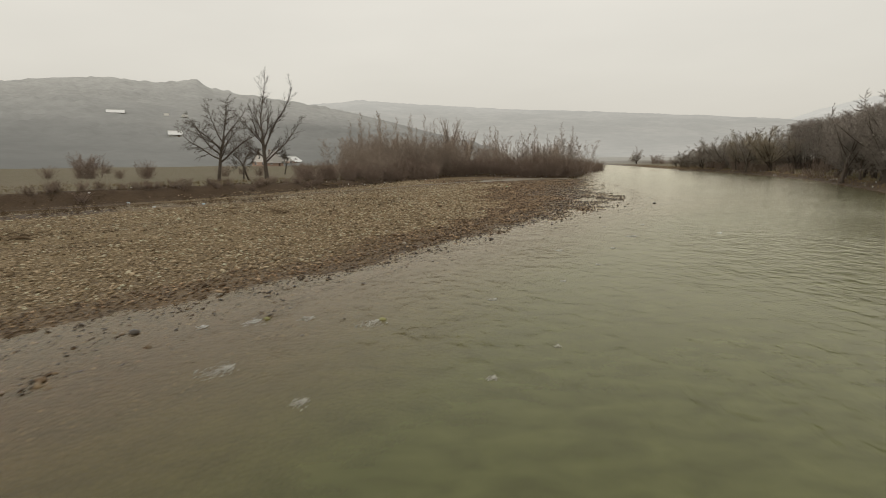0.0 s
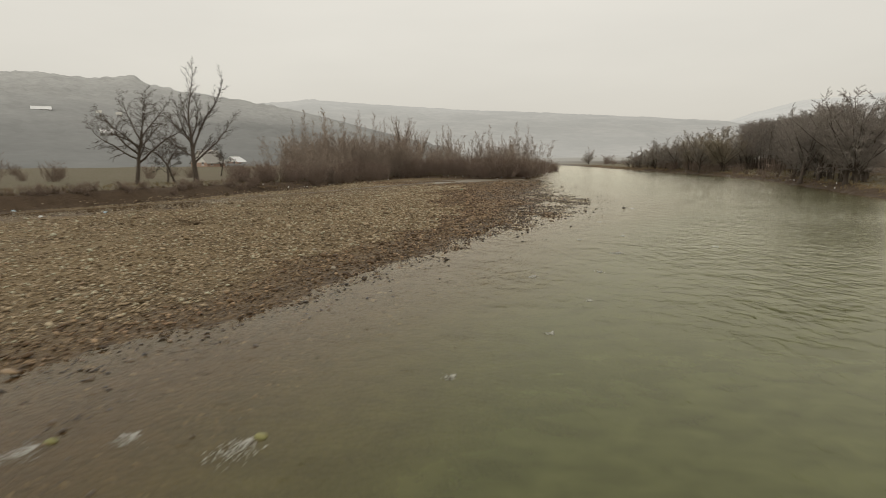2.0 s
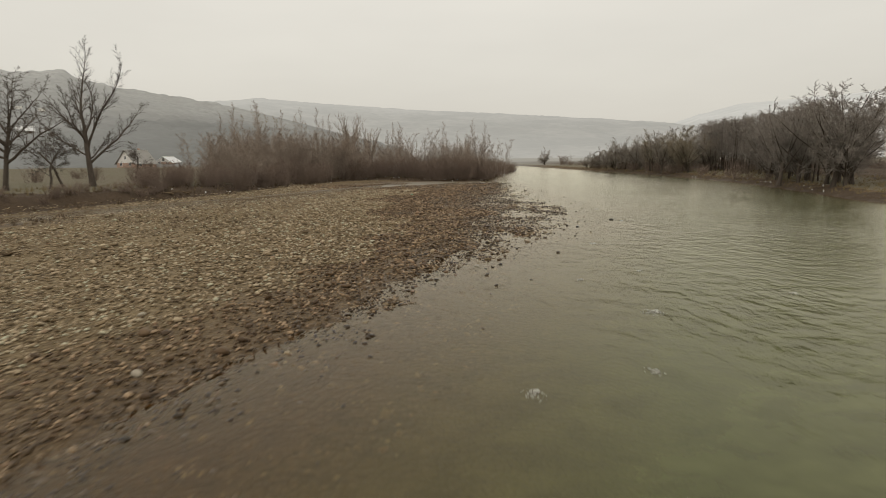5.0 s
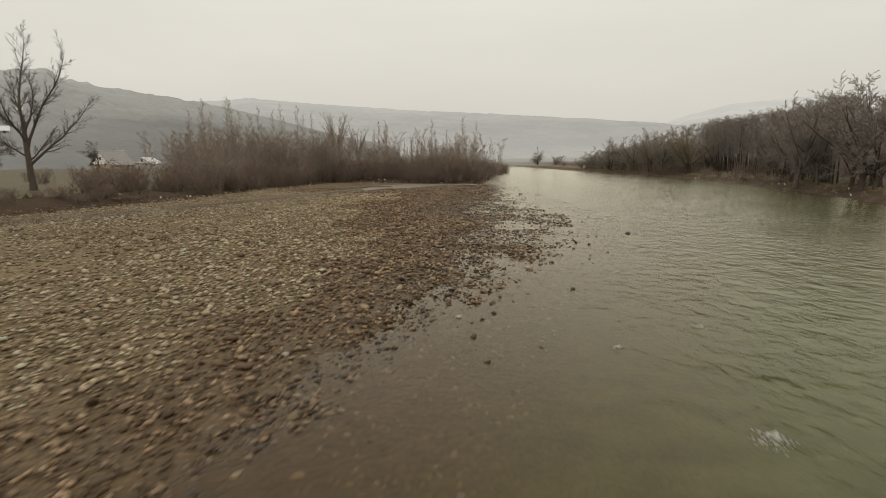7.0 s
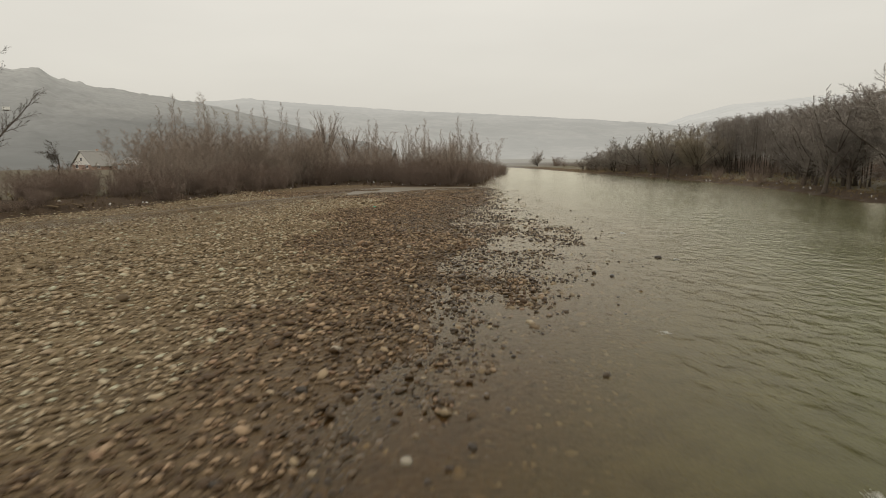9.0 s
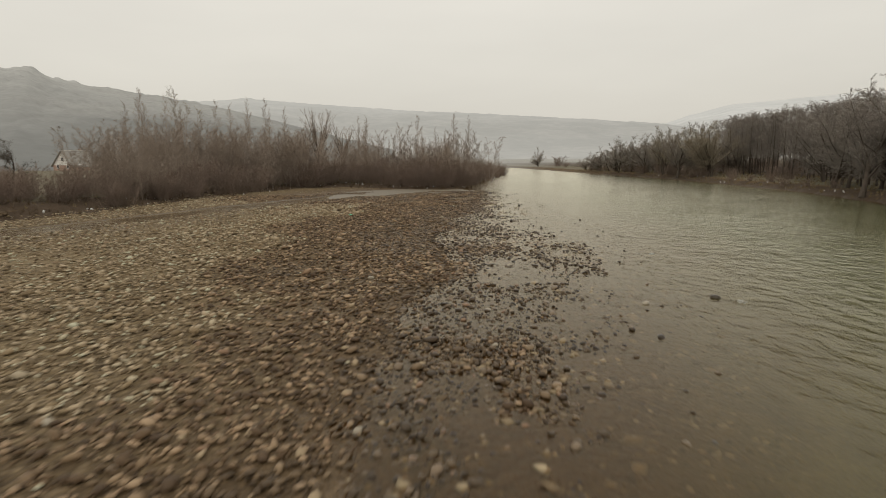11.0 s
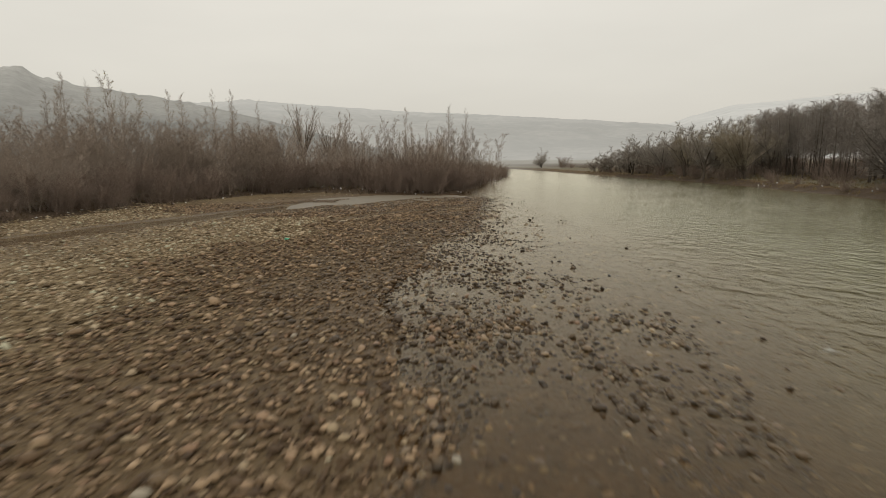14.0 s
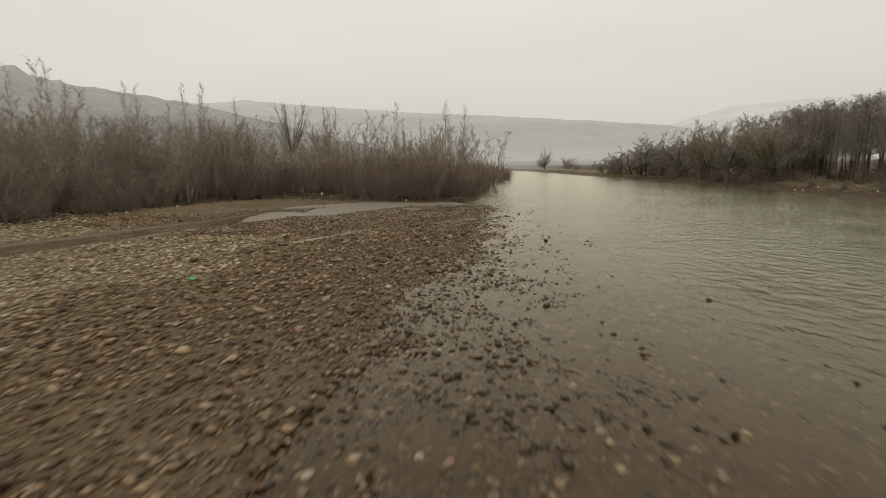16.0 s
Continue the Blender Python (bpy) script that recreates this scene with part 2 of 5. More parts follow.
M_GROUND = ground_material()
M_DRY = stone_material("dry_cobble", (0.075, 0.051, 0.027), (0.262, 0.192, 0.11), (0.48, 0.382, 0.256), 0.8)
M_WET = stone_material("wet_cobble", (0.040, 0.025, 0.012), (0.092, 0.058, 0.028), (0.24, 0.168, 0.096), 0.4)
M_DAMP = stone_material("damp_cobble", (0.042, 0.024, 0.011), (0.117, 0.071, 0.034), (0.315, 0.219, 0.128), 0.6)
M_SHOAL = stone_material("shoal_stone", (0.038, 0.026, 0.014), (0.07, 0.048, 0.027), (0.16, 0.115, 0.07), 0.45)
M_SILT = stone_material("silted_cobble", (0.06, 0.038, 0.018), (0.16, 0.11, 0.06), (0.32, 0.25, 0.15), 0.7)
M_WATER = water_material()
M_BARK = bark_material("grey_bark", (0.062, 0.05, 0.04), (0.14, 0.115, 0.092))
# thicket twig and osier browns lightened, so the mist lies in their colour
M_TWIG = bark_material("misted_brown_twigs", (0.26, 0.208, 0.166), (0.425, 0.35, 0.286))
M_SHRUB = bark_material("red_brown_osier", (0.185, 0.14, 0.112), (0.325, 0.25, 0.198))
# far willows paler than near ones: distance haze put into the twig colour
M_WILLOW = bark_material("olive_willow_twigs", (0.25, 0.21, 0.15), (0.38, 0.325, 0.245))
M_HAZEWIL = bark_material("hazed_willow_twigs", (0.24, 0.208, 0.172), (0.37, 0.325, 0.275))
# alder twigs raised in tone to carry the haze over the bank wood
M_ALDER = bark_material("hazed_alder_twigs", (0.225, 0.197, 0.172), (0.37, 0.328, 0.288))
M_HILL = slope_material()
M_FAR = hill_material("far_ridge_mist_glow", (0.17, 0.168, 0.155), (0.21, 0.205, 0.19), 0.46)
M_FARTHER = hill_material("farthest_ridge_mist_glow", (0.17, 0.168, 0.155), (0.2, 0.195, 0.18), 0.605)


# ---- building helpers ----
def mesh(name, verts, faces, mat, smooth=False):
    me = bpy.data.meshes.new(name)
    verts = np.asarray(verts, dtype=np.float32)
    faces = np.asarray(faces, dtype=np.int32)
    k = faces.shape[1]
    me.vertices.add(len(verts))
    me.vertices.foreach_set("co", verts.ravel())
    me.loops.add(faces.size)
    me.loops.foreach_set("vertex_index", faces.ravel())
    me.polygons.add(len(faces))
    me.polygons.foreach_set("loop_start", np.arange(0, faces.size, k, dtype=np.int32))
    me.polygons.foreach_set("use_smooth", np.full(len(faces), smooth, dtype=bool))
    me.update(calc_edges=True)
    me.validate()
    me.materials.append(mat)
    return me


def thing(name, at=(0, 0, 0), turn=0.0, label="", category="", group="", kind=""):
    ob = new(name)
    ob.matrix_world = pose(*at, 0, 0, turn)
    return tagged(ob, label, category, group, kind)


def part(name, data, parent, label="", kind=""):
    """data is a bmesh with one material, as (bm, material), or a mesh."""
    if isinstance(data, tuple):
        bm, mat = data
        me = bpy.data.meshes.new(name)
        bm.to_mesh(me)
        bm.free()
        me.materials.append(mat)
        data = me
    ob = new(name, data)
    ob.parent = parent
    return tagged(ob, label, kind=kind)


def polyline_distance(x, y, pts):
    best = np.full(x.shape, 1e9)
    for (ax, ay), (bx, by) in zip(pts[:-1], pts[1:]):
        dx, dy = bx - ax, by - ay
        s = np.clip(((x - ax) * dx + (y - ay) * dy) / (dx * dx + dy * dy), 0, 1)
        best = np.minimum(best, np.hypot(x - ax - s * dx, y - ay - s * dy))
    return best


def inside(x, y, pts):
    hit = np.zeros(x.shape, dtype=bool)
    for (ax, ay), (bx, by) in zip(pts, pts[1:] + pts[:1]):
        if ay != by:
            hit ^= ((ay > y) != (by > y)) & (x < (bx - ax) * (y - ay) / (by - ay) + ax)
    return hit


def signed(x, y, pts):
    """Distance to the outline of a shape, positive inside."""
    d = polyline_distance(x, y, pts + pts[:1])
    return np.where(inside(x, y, pts), d, -d)


def smooth01(v):
    v = np.clip(v, 0, 1)
    return v * v * (3 - 2 * v)


_rs = np.random.RandomState(7)
_LAT = _rs.rand(256, 256)


def wobble(x, y, size):
    """Smooth value noise from -1 to 1 with lumps of that size in metres."""
    u, v = np.asarray(x) / size, np.asarray(y) / size
    i, j = np.floor(u).astype(int), np.floor(v).astype(int)
    f, g = smooth01(u - i), smooth01(v - j)
    at = lambda p, q: _LAT[p % 256, q % 256]
    return 2 * ((at(i, j) * (1 - f) + at(i + 1, j) * f) * (1 - g) + (at(i, j + 1) * (1 - f) + at(i + 1, j + 1) * f) * g) - 1


# ---- the plan: waterlines in metres, traced to fit the camera's view, water level at 0 ----
SHORE = [(-60, -300), (-24, -40), (-14, 0), (-10.6, 12.5), (-8.2, 15.8), (-6.2, 18.2), (-3.6, 21.5), (-1.3, 25.5), (1.6, 29.8), (3.4, 33.6),
         (5.4, 37.4), (7.4, 41), (8.8, 45), (10.0, 50), (11.7, 55), (12.5, 60), (13.0, 66), (14.5, 71), (16.9, 77.5), (19.2, 82.6), (22.3, 92), (24.5, 100), (26.6, 106.8)]
POOL_LOW = [(23, 103.4), (20.9, 104.4), (18, 100.8), (15.3, 98.3), (12, 96.8), (8.1, 97.4), (6.3, 96)]
POOL_HIGH = [(6.6, 100), (8.6, 108.5), (12.5, 113), (15.9, 115.5), (19.2, 114), (21.7, 111.5), (25.1, 114), (28.6, 124.3), (34, 137), (42.2, 157), (50.5, 178), (56, 194), (59, 206), (58, 218), (48, 250), (25, 300), (-40, 370), (-200, 420)]
LEFT_LAND = SHORE + POOL_LOW + POOL_HIGH + [(-6000, 430), (-6000, -300)]
BANK_FOOT = [(-90, 8), (-60, 30), (-38, 46), (-32, 53), (-24, 62), (-18.3, 74), (-13, 82), (-7.8, 96.5), (-3, 110), (3, 119), (9, 121.5), (14, 118.5), (19.5, 115.5), (22.5, 113.3), (25.3, 116), (29, 126.5), (34.3, 139),
             (41.5, 158.5), (49.5, 179), (54.5, 195), (56.5, 206), (56, 217), (46, 249), (24, 298), (-40, 366), (-200, 416)]
LEFT_PLAIN = BANK_FOOT + [(-6000, 426), (-6000, 8)]
CHANNEL = [(-60, 24), (-40, 39), (-30, 49.5), (-24, 55.5), (-17.5, 63.5), (-12.5, 70.5), (-7.5, 77), (-2.2, 85.5), (2.5, 93), (6.5, 98.5), (9, 102)]
INLET = [(11.5, 86.2), (15, 90.7), (18.7, 92.9), (22.2, 95), (25.5, 97.5)]
RIGHT_BANK = [(10, -300), (24, -40), (33, 10), (41.5, 42), (50.5, 63), (56, 76), (60.5, 87), (64.2, 97.5), (67, 108), (70, 120), (73, 134), (75.5, 152), (76.5, 170), (79.5, 205), (86, 250), (88, 300), (78, 350), (40, 410), (-60, 460), (-200, 500)]
RIGHT_LAND = RIGHT_BANK + [(-6000, 520), (-6000, 6000), (6000, 6000), (6000, -300)]
SHALLOW_Y = [-300, 0, 20, 36, 40, 44, 48, 53, 58, 65, 70, 76, 91, 107]
SHALLOW_X = [-58, -12, -2.5, 6.5, 9.2, 12.2, 14.6, 16.6, 18.6, 20.4, 21.6, 22.4, 24.6, 27.5]


def pool_flat_edge(x, y):
    """Distance inside the pale flat that stands for the backwater's shallow water."""
    return signed(x, y, [(26.0, 108.6), (21.6, 105.0)] + POOL_LOW[2:] + POOL_HIGH[:5] + [(21.4, 112.0), (25.0, 113.0)]) + 0.5 * wobble(x, y, 3.7) - 0.2


def terrain(x, y):
    """Height of the ground and the distances that shape it."""
    x, y = np.asarray(x, float), np.asarray(y, float)
    dl = signed(x, y, LEFT_LAND) + 0.35 * wobble(x, y, 2.3) + 0.5 * wobble(x, y, 5.1)
    db = signed(x, y, LEFT_PLAIN) + 0.8 * wobble(x, y, 4.0)
    dr = signed(x, y, RIGHT_LAND) + 0.6 * wobble(x, y, 3.1)
    dc = polyline_distance(x, y, CHANNEL) + 0.35 * wobble(x, y, 3.3)
    # river bed
    out = np.maximum(0, x - np.interp(y, SHALLOW_Y, SHALLOW_X))
    off = np.maximum(0, -dl)
    depth = np.where(y < 97, 0.035 + 0.004 * np.minimum(off, 6) + np.interp(y, [20, 40, 60], [0.085, 0.07, 0.06]) * out, 0.05 + 0.045 * off) + 0.02 * wobble(x, y, 1.7) * np.clip(off, 0, 1) + 0.025 * wobble(x, y, 4.5) * np.clip(off, 0, 1)
    depth = np.minimum(depth, 1.7)
    z = -np.maximum(depth, 0.03)
    near_r = np.clip(-dr / 5.0, 0, 1)
    z = np.where(dr < 0, z * (0.12 + 0.88 * near_r), z)
    # gravel bar
    bar = 0.025 + (0.016 * np.clip(dl, 0, 9) + 0.004 * np.clip(dl - 9, 0, 12)) * np.clip((dc - 1) / 14, 0.2, 1) + 0.03 * wobble(x, y, 6.5) * np.clip(dl / 4, 0, 1)
    z = np.where(dl > 0, bar, np.where(dl > -0.8, np.minimum(z, -0.02 + 0.05 * dl) * 1.0, z))
    # patches of gravel that break the surface along the edge, and pools between them
    fringe = np.clip(1 - np.abs(dl + 0.3) / 4.2, 0, 1) * np.interp(y, [18, 34, 90, 97], [0.35, 1, 1, 0])
    z = z + fringe * (0.04 * wobble(x + 13, y, 1.3) + 0.025 * wobble(x, y + 29, 2.9))
    width = np.interp(y, [20, 60, 80, 92, 102], [3.2, 2.3, 1.6, 0.9, 1.5])
    carve = smooth01((dc - width * 0.6) / 1.2)
    z = np.where(dl > 0, -0.10 + (z + 0.10) * carve, z)
    di = polyline_distance(x, y, INLET) + 0.3 * wobble(x, y, 1.9)
    z = np.where(dl > 0, -0.06 + (z + 0.06) * smooth01((di - 0.35) / 0.9), z)
    # pale flat barely above the water, in place of sky-reflecting shallows in the backwater
    z = np.where((pool_flat_edge(x, y) > 0) & (dl < 0.4), np.minimum(0.006 + 0.02 * pool_flat_edge(x, y), 0.022), z)
    # left bank and plain
    step = np.interp(y, [0, 60, 90, 130, 220], [1.1, 1.1, 0.8, 0.5, 0.5])
    plain = step * smooth01(db / np.interp(y, [0, 76, 92], [1.5, 1.5, 5])) + 0.012 * np.clip(db - 4, 0, 70)
    rough = 0.14 * wobble(x, y, 1.6) * np.clip(db, 0, 1) * np.clip((16 - db) / 8, 0, 1)
    z = np.where(db > 0, np.maximum(z, 0.2) + plain + rough + 0.12 * wobble(x, y, 9) * np.clip(db / 8, 0, 1), z)
    # right bank
    rb = 0.02 + 0.75 * smooth01(dr / 2.6) + 1.1 * smooth01((dr - 3) / 22) + 0.12 * wobble(x, y, 2.7) * np.clip(dr, 0, 1) + 0.01 * np.clip(dr - 20, 0, 200)
    z = np.where(dr > 0, rb, z)
    return z, dl, db, dr, dc


def dampness(x, y, dl):
    """How damp the bar is: the strip by the water, more of it downstream of y = 40."""
    reach = np.interp(y, [0, 25, 38, 45, 70, 100], [2.0, 3.0, 5.0, 7.5, 10.5, 12.0])
    return np.clip(1.15 - dl / reach + 0.35 * wobble(x, y, 5.7) + 0.2 * wobble(x, y, 2.1), 0, 1)


def steps(*spans):
    out = []
    for a_, b_, s_ in spans:
        out.append(np.arange(a_, b_, s_))
    return np.unique(np.concatenate(out))


def far_steps(start, stop, grow=1.35, first=6.0):
    v, s_, out = start, first, []
    while v < stop:
        out.append(v)
        v += s_
        s_ *= grow
    return np.array(out + [stop])


GX = np.unique(np.concatenate([-far_steps(110, 4500), steps((-110, -45, 2.5), (-45, 30, 0.5), (30, 100, 1.2), (100, 130, 3)), far_steps(130, 4500)]))
GY = np.unique(np.concatenate([-far_steps(20, 4500), steps((-20, 8, 2), (8, 130, 0.5), (130, 240, 1.5), (240, 420, 6)), far_steps(420, 4800)]))


def grid_mesh(name, gx, gy, zf, mat):
    X, Y = np.meshgrid(gx, gy)
    verts = np.stack([X.ravel(), Y.ravel(), zf.ravel()], 1)
    nx, ny = len(gx), len(gy)
    i = (np.arange(ny - 1)[:, None] * nx + np.arange(nx - 1)[None, :]).ravel()
    return mesh(name, verts, np.stack([i, i + 1, i + nx + 1, i + nx], 1), mat, True)


def put_attr(me, name, values):
    at = me.attributes.new(name, "FLOAT", "POINT")
    at.data.foreach_set("value", np.asarray(values, dtype=np.float32).ravel())


def build_ground():
    X, Y = np.meshgrid(GX, GY)
    z, dl, db, dr, dc = terrain(X, Y)
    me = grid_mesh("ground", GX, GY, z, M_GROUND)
    wet = np.clip(1 - (z - 0.0) / 0.13, 0, 1)
    wet = np.where((dl > 0) & (dc < 3), np.maximum(wet, 1 - np.clip((dc - 1.9) / 0.9, 0, 1)), wet)
    put_attr(me, "wet", wet)
    put_attr(me, "damp", dampness(X, Y, dl))
    mud = np.clip((62 - Y) / 12, 0, 1) * np.clip((db + 14) / 6, 0, 1) * np.clip((dc - 0.5) / 1.5, 0, 1) * (0.72 + 0.4 * wobble(X, Y, 3.0))
    earth = np.maximum(np.where((db > -0.4) & (db < np.interp(Y, [60, 90], [5, 7])), 1, 0), np.where((dr > -0.5) & (dr < 2.2) & (Y < 175), 0.9, 0))
    put_attr(me, "silt", smooth01(pool_flat_edge(X, Y) * 1.6 + 0.3) * (db < 1))
    put_attr(me, "soil", np.maximum(np.maximum(earth, mud), np.where((dr > 12) & (dr < 70), 1.0, 0)))
    grass = np.maximum(smooth01((db - 2.5) / 3), smooth01((dr - 1.5) / 3) * np.where(dr < 70, 1 - smooth01((dr - 9) / 6), 1))
    put_attr(me, "grass", grass)
    tagged(new("ground", me), "flat cobble bar, earthen banks and pale winter meadow", "ground", kind="structure")


def build_water():
    gx = np.unique(np.concatenate([steps((-110, -40, 6), (-40, 100, 0.8)), [100, 110]]))
    gx = np.unique(np.concatenate([[-6000, -2000, -600, -250, -160], gx]))
    gy = np.unique(np.concatenate([[-300, -150, -60], steps((-20, 135, 0.8), (135, 300, 4), (300, 540, 12)), [540]]))
    X, Y = np.meshgrid(gx, gy)
    z = terrain(X, Y)[0]
    me = grid_mesh("water", gx, gy, np.zeros_like(X), M_WATER)
    put_attr(me, "depth", np.clip(-z, 0, 3))
    tagged(new("water", me), "murky green river water, brown and clear in the shallows", "water", kind="structure")


build_ground()
build_water()


# ---- hills ----
def hill(name, label, az, elev, near, far, mat, rough, seed):
    """A long ridge seen from the river: crest heights by bearing, slope from near to far, then a back side."""
    cols = np.arange(az[0], az[-1] + 0.01, 0.2)
    el_ = np.interp(cols, az, elev)
    rows = np.concatenate([np.linspace(0, 1, 90), 1 + np.linspace(0.04, 0.6, 8)])
    V = []
    for s_ in rows:
        r = near + (far - near) * s_
        bx, by = r * np.sin(np.radians(cols)), 20 + r * np.cos(np.radians(cols))
        crest = far * np.tan(np.radians(el_)) + 4.2
        prof = s_ ** 1.08 if s_ <= 1 else max(0, 1 - (s_ - 1) ** 2 * 2.2)
        lump = rough * wobble(bx + seed, by, 75) * 2.2
        # crowns of the bare woods, in patches
        wood = smooth01((wobble(bx + seed, by, 95) + 0.55 * wobble(bx, by, 40)) * 1.6 + 1.15)
        canopy = wood * (2.6 * np.abs(wobble(bx, by - seed, 9 * far / 650)) + 1.2 * wobble(bx - seed, by, 5 * far / 650))
        z = 1.0 + (crest - 1.0) * prof + lump * min(1, s_ * 3) * (0.35 if s_ > 0.9 else 1) + canopy * min(1, s_ * 3)
        V.append(np.stack([bx, by, z], 1))
    V[0][:, 2] = -2
    n = len(cols)
    i = (np.arange(len(rows) - 1)[:, None] * n + np.arange(n - 1)[None, :]).ravel()
    me = mesh(name, np.concatenate(V), np.stack([i, i + 1, i + n + 1, i + n], 1), mat, True)
    return tagged(new(name, me), label, "hill", kind="structure")


HILL_AZ = [-80, -60, -48, -38, -35, -31, -27.3, -25.6, -24, -22.6, -20, -17, -14, -10, -5, 0, 6]
HILL_EL = [4, 5, 5.6, 6.3, 6.9, 7.2, 6.9, 7.1, 7.3, 6.6, 6.2, 5.8, 5.4, 4.7, 3.6, 2.4, 0.8]
hill("hill_1", "wooded hillside rising behind the meadow, mist put into its colour", HILL_AZ, HILL_EL, 210, 650, M_HILL, 1.1, 11.0)
hill("backdrop_1", "far ridge, paled by a glow in place of mist", [-30, -20, -14, -8.5, -4, 2, 10, 17, 25, 31, 36, 42], [5.0, 5.0, 5.1, 5.8, 5.45, 5.1, 4.65, 4.3, 3.75, 3.2, 2.4, 1.2], 900, 1900, M_FAR, 3.0, 31.0)
hill("backdrop_2", "farthest ridge, almost lost in a glow for mist", [22, 27, 31, 34, 37.3, 40, 44, 52, 60, 75, 100], [0.5, 1.6, 2.9, 3.9, 4.7, 4.85, 5.0, 5.3, 5.4, 5.0, 4.0], 1500, 2800, M_FARTHER, 3.0, 51.0)


def ground_z(x, y):
    return float(terrain(np.array([x]), np.array([y]))[0][0])


# ---- trees ----
def tube(V, F, pts, radii, sides):
    """Adds a tapered tube along pts to the lists of vertices and quads."""
    base = len(V)
    pts = [Vector(p) for p in pts]
    for i, p in enumerate(pts):
        d = (pts[min(i + 1, len(pts) - 1)] - pts[max(i - 1, 0)])
        d = d.normalized() if d.length > 1e-6 else Vector((0, 0, 1))
        u = d.cross(Vector((0.31, 0.87, 0.38)))
        u = u.normalized() if u.length > 1e-3 else Vector((1, 0, 0))
        w = d.cross(u)
        for k in range(sides):
            c, s_ = math.cos(2 * math.pi * k / sides), math.sin(2 * math.pi * k / sides)
            V.append(p + (u * c + w * s_) * radii[i])
    for i in range(len(pts) - 1):
        for k in range(sides):
            a_, b_ = base + i * sides + k, base + i * sides + (k + 1) % sides
            F.append((a_, b_, b_ + sides, a_ + sides))


def spike(V, F, a_, b_, r, rng_):
    """A fine twig: a single sliver that ends in a point."""
    base = len(V)
    u = (b_ - a_).cross(Vector((rng_.gauss(0, 1), rng_.gauss(0, 1), rng_.gauss(0, 1)))).normalized() * r
    V.extend((a_ + u, a_ - u, b_))
    F.append((base, base + 1, base + 2))


def grow(rng, start, way, length, r0, r1, segs, wander, lift):
    """A wandering path: points, radii and end direction."""
    pts, rad, d, p = [start.copy()], [r0], way.normalized(), start.copy()
    for i in range(segs):
        d = (d + Vector((rng.gauss(0, wander), rng.gauss(0, wander), rng.gauss(0, wander) + lift))).normalized()
        p = p + d * (length / segs)
        pts.append(p.copy())
        rad.append(r0 + (r1 - r0) * (i + 1) / segs)
    return pts, rad, d


def side_way(rng, d, angle, spin):
    u = d.cross(Vector((0.2, 0.9, 0.4))).normalized()
    w = d.cross(u)
    return (d * math.cos(angle) + (u * math.cos(spin) + w * math.sin(spin)) * math.sin(angle)).normalized()


def along(pts, rad, t):
    f = t * (len(pts) - 1)
    i = min(int(f), len(pts) - 2)
    s_ = f - i
    return pts[i].lerp(pts[i + 1], s_), rad[i] + (rad[i + 1] - rad[i]) * s_, (pts[i + 1] - pts[i]).normalized()


